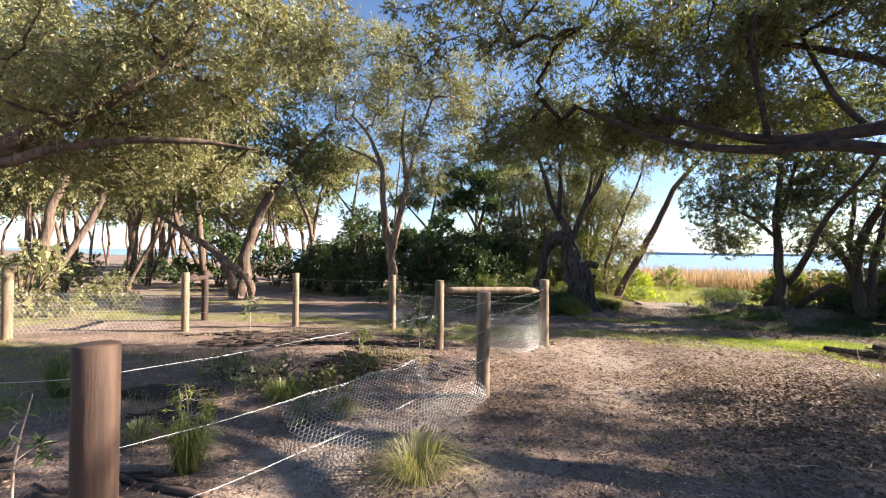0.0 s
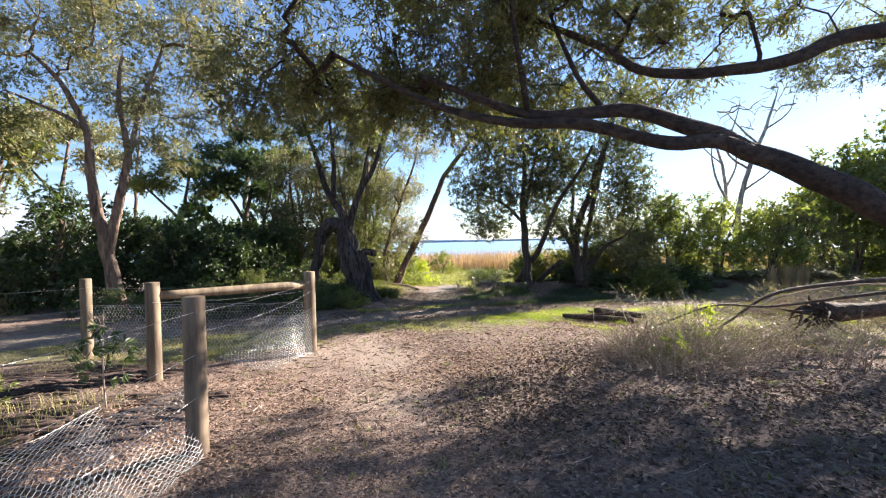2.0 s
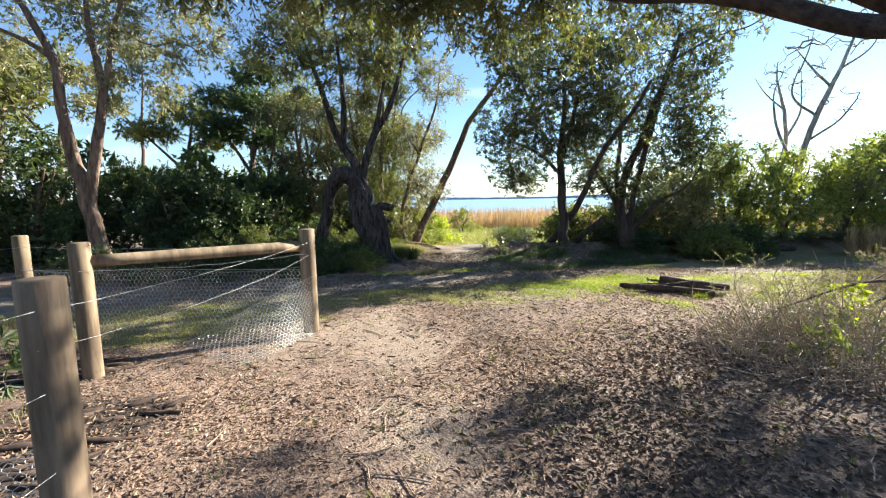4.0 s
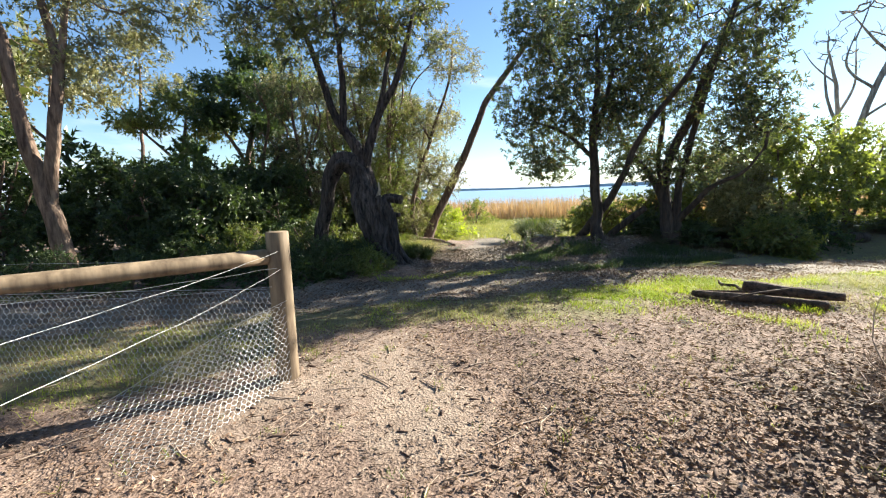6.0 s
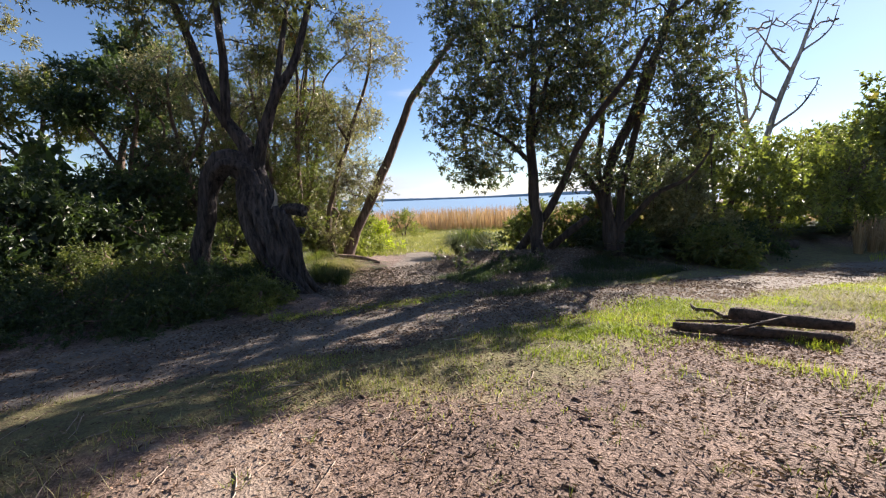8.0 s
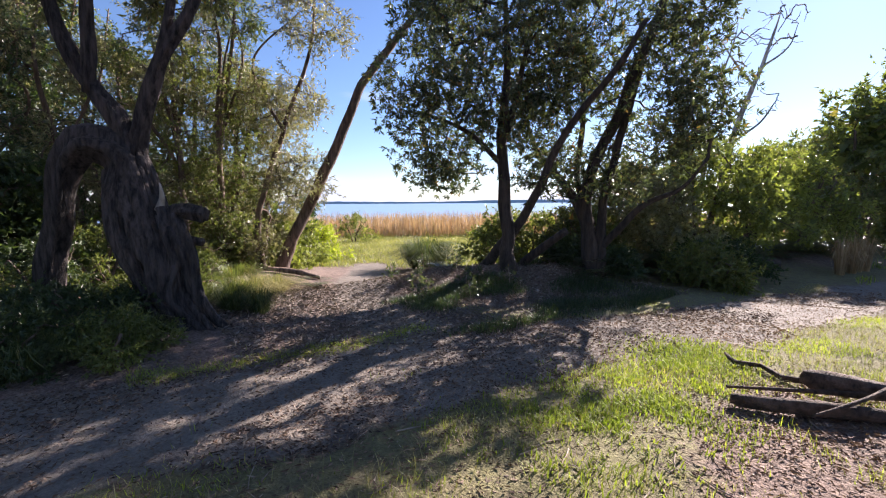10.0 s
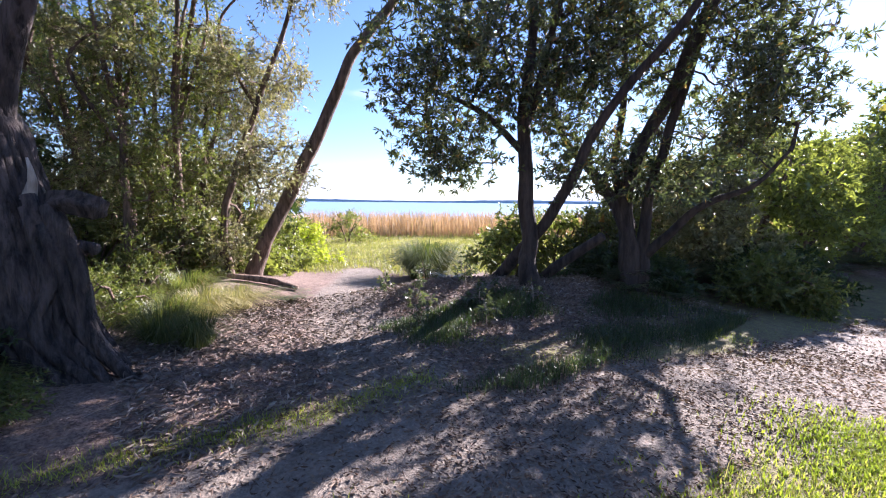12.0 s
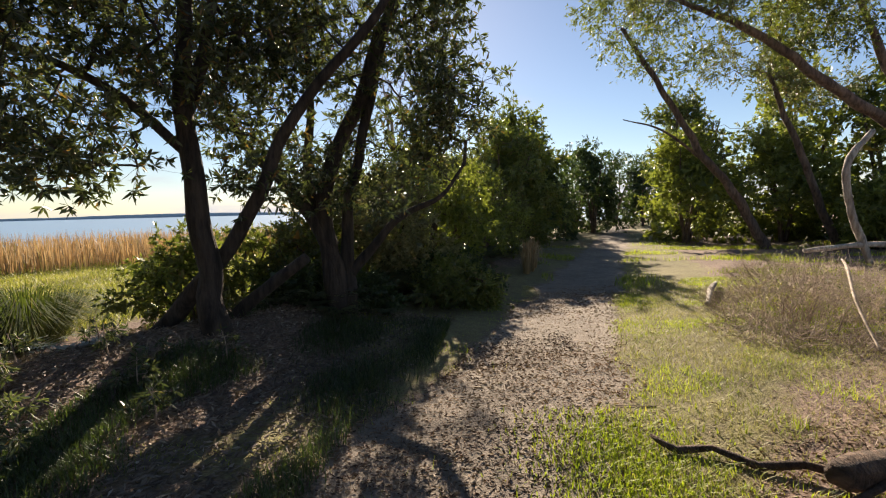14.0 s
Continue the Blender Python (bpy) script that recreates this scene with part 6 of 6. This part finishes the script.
X, Y = scatter(60000, 11, 26, -6, 8, lambda x, y: smooth(0.2, 0.7, lump(x, y, 1.7, 35)) * (1 - masks(x, y)[0]), g)
V, F = blades(X, Y, 0.16, 0.012, g, 0.8)
put("grass", V, F, GRASS, None, "patchy green grass beside the far brush", "stuff", smooth=False)

n = 26000
uu, vv = g.uniform(33.5, 46, n), g.uniform(-16, 34, n)
keep = g.uniform(0, 1, n) < 0.75 + 0.25 * lump(uu, vv, 0.5, 3)
uu, vv = uu[keep] + 0.8 * lump(uu[keep], vv[keep], 0.35, 4), vv[keep]
X, Y = U[0] * uu + Vv[0] * vv, U[1] * uu + Vv[1] * vv
V, F = blades(X, Y, 1.5, 0.035, g, 0.25)
put("reeds", V, F, REED, None, "belt of tan reeds along the lake shore", "stuff", smooth=False)

n = 100000
X, Y = g.normal(3.0, 3.6, n), g.normal(5.5, 4.2, n)
tr, sd, gm, dk, sn = masks(X, Y)
keep = (g.uniform(0, 1, n) < (1 - 0.7 * tr) * (1 - 0.6 * dark_mulch(X, Y)) * (1 - 0.45 * gm) * (1 - 0.97 * sn) * (0.45 + 0.55 * smooth(-0.6, 0.5, lump(X, Y, 2.0, 51)))) & (np.hypot(X, Y) > 0.1) & (Y > 0.5) & (Y < 16)
X, Y = X[keep], Y[keep]
C = np.stack([X, Y, ground_z(X, Y) + 0.012], -1)
D = unit(g, len(C)) * [1, 1, 0.25]
D /= np.linalg.norm(D, axis=1)[:, None]
V, F = leaf_quads(C, D, 0.044, 0.011, g, 0.3)
V[:, 2] = np.maximum(V[:, 2], ground_z(V[:, 0], V[:, 1]) + 0.002)
put("leaf_litter", V, F, LITTER, None, "brown and grey leaf and bark litter over the clearing", "stuff", smooth=False)
n = 150000
X, Y = g.uniform(-1.5, 9, n), g.uniform(1.5, 9.3, n)
tr, sd, gm, dk, sn = masks(X, Y)
keep = (g.uniform(0, 1, n) < (1 - 0.9 * tr) * (1 - 0.8 * gm) * (1 - 0.85 * sn) * (1 - 0.55 * smooth(5.6, 6.4, Y) * smooth(5.5, 4.5, X)) * (0.35 + 0.65 * smooth(-0.5, 0.6, lump(X, Y, 1.4, 55)))) & (np.hypot(X - 2, Y - 4) < 7)
X, Y = X[keep], Y[keep]
C = np.stack([X, Y, ground_z(X, Y) + 0.006], -1)
D = unit(g, len(C)) * [1, 1, 0.35]
D /= np.linalg.norm(D, axis=1)[:, None]
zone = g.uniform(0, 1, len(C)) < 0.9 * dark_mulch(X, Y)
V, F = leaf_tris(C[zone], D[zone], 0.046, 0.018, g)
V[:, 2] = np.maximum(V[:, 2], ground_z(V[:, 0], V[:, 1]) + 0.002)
put("dark_mulch", V, F, LITTER_DARK, None, "dark brown bark mulch on the clearing", "stuff", smooth=False)
V, F = leaf_tris(C[~zone], D[~zone], 0.03, 0.010, g)
V[:, 2] = np.maximum(V[:, 2], ground_z(V[:, 0], V[:, 1]) + 0.002)
put("fine_mulch", V, F, LITTER_FINE, None, "dense fine reddish-brown bark mulch over the clearing", "stuff", smooth=False)
n = 700
X, Y = scatter(n, 0.6, 6.5, 1.8, 8.2, lambda x, y: (1 - masks(x, y)[2]) * (0.3 + 0.7 * smooth(0, 0.6, lump(x, y, 2.2, 57))), g)
k = g.integers(5, 12, len(X))
X, Y = np.repeat(X, k) + g.normal(0, 0.018, k.sum()), np.repeat(Y, k) + g.normal(0, 0.018, k.sum())
V, F = blades(X, Y, 0.055, 0.006, g, 1.2, plain=True)
put("sprigs", V, F, LEAF_FRESH, None, "tiny green sprigs coming up through the mulch", "stuff", smooth=False)
n = 42000
X, Y = g.uniform(4.5, 12, n), g.uniform(9.8, 15, n)
tr, sd, gm, dk, sn = masks(X, Y)
keep = (g.uniform(0, 1, n) < (1 - 0.8 * tr) * (1 - 0.5 * sd) * (1 - 0.5 * gm)) & (Y > 10.6 - 0.12 * (X - 4.5))
X, Y = X[keep], Y[keep]
D = unit(g, len(X)) * [1, 1, 0.3]
D /= np.linalg.norm(D, axis=1)[:, None]
V, F = leaf_quads(np.stack([X, Y, ground_z(X, Y) + 0.015], -1), D, 0.07, 0.021, g, 0.3)
V[:, 2] = np.maximum(V[:, 2], ground_z(V[:, 0], V[:, 1]) + 0.002)
put("leaf_litter", V, F, LITTER_SHADED, None, "leaf litter on the bank, the shade there put into its grey-brown colour", "stuff", smooth=False)
n = 110000
X, Y = g.uniform(-1, 15, n), g.uniform(6.5, 13, n)
keep = (masks(X, Y)[0] > 0.3) & (g.uniform(0, 1, n) < 0.3 + 0.7 * smooth(-0.2, 0.8, lump(X, Y, 1.6, 52)))
X, Y = X[keep], Y[keep]
D = unit(g, len(X)) * [1, 1, 0.2]
D /= np.linalg.norm(D, axis=1)[:, None]
V, F = leaf_quads(np.stack([X, Y, ground_z(X, Y) + 0.008], -1), D, 0.04, 0.012, g, 0.3)
put("leaf_litter", V, F, LITTER, None, "fine leaf debris on the gritty track", "stuff", smooth=False)
n = 45000
X, Y = g.uniform(0, 11, n), g.uniform(8.2, 12, n)
keep = (masks(X, Y)[0] > 0.25) & (g.uniform(0, 1, n) < 0.2 + 0.8 * smooth(-0.4, 0.7, lump(X, Y, 2.3, 53)))
X, Y = X[keep], Y[keep]
D = unit(g, len(X)) * [1, 1, 0.3]
D /= np.linalg.norm(D, axis=1)[:, None]
V, F = leaf_quads(np.stack([X, Y, ground_z(X, Y) + 0.008], -1), D, 0.04, 0.013, g, 0.3)
put("leaf_litter", V, F, LITTER_DARK, None, "dark bark and leaf scraps on the gritty track", "stuff", smooth=False)
s = Soup()
for k in range(600):
    x, y = g.normal(3.2, 2.2), g.normal(5.2, 2.6)
    if y < 1.5 or masks(x, y)[0] > 0.3 or masks(x, y)[2] > 0.5:
        continue
    a, ln, r = g.uniform(0, 6.28), g.uniform(0.03, 0.09), g.uniform(0.004, 0.011)
    t = np.linspace(-0.5, 0.5, 3)
    px, py = x + ln * t * math.cos(a), y + ln * t * math.sin(a)
    add_tube(s, np.stack([px, py, ground_z(px, py) + r * 0.5], -1), [r * 0.6, r, r * 0.7], sides=6, rough=0.25, seed=k)
s.put("bark_chunks", CHUNK, None, label="brown bark chunks and clods among the mulch", kind="stuff")
s = Soup()
for k in range(420):
    x, y = g.normal(3.5, 2.6), g.normal(5.5, 3.2)
    if y < 1 or masks(x, y)[0] > 0.5:
        continue
    a, ln = g.uniform(0, 6.28), g.uniform(0.08, 0.38)
    t = np.linspace(-0.5, 0.5, 4)
    px = x + ln * t * math.cos(a) + g.normal(0, 0.008, 4)
    py = y + ln * t * math.sin(a) + g.normal(0, 0.008, 4)
    P = np.stack([px, py, ground_z(px, py) + 0.008], -1)
    r = g.uniform(0.002, 0.006)
    V, F, _ = tube(P, [r, r, r * 0.8, r * 0.5], sides=4, caps=False)
    s.add(V, F)
s.put("fallen_sticks", TWIG, None, label="small fallen sticks on the mulch", kind="stuff")
s = Soup()
for k in range(1500):
    x, y = (g.normal(-2.1, 1.3), g.normal(7.4, 0.6)) if k % 3 else (g.normal(-0.6, 0.8), g.normal(5.7, 0.5)) if k % 2 else (g.normal(-2.7, 0.7), g.normal(3.4, 0.6))
    if masks(np.array([x]), np.array([y]))[3][0] < 0.5:
        continue
    a, ln, r = g.uniform(-0.5, 0.7), g.uniform(0.12, 0.4), g.uniform(0.008, 0.024)
    t = np.linspace(-0.5, 0.5, 4)
    px, py = x + ln * t * math.cos(a), y + ln * t * math.sin(a)
    P = np.stack([px, py, ground_z(px, py) + r * 0.6], -1)
    add_tube(s, P, [r * 0.7, r, r * 1.1, r * 0.6], sides=6, rough=0.2, seed=k)
s.put("peat_clods", CHAR, None, label="dark clods and bark chunks heaped in the fenced ground", kind="stuff")
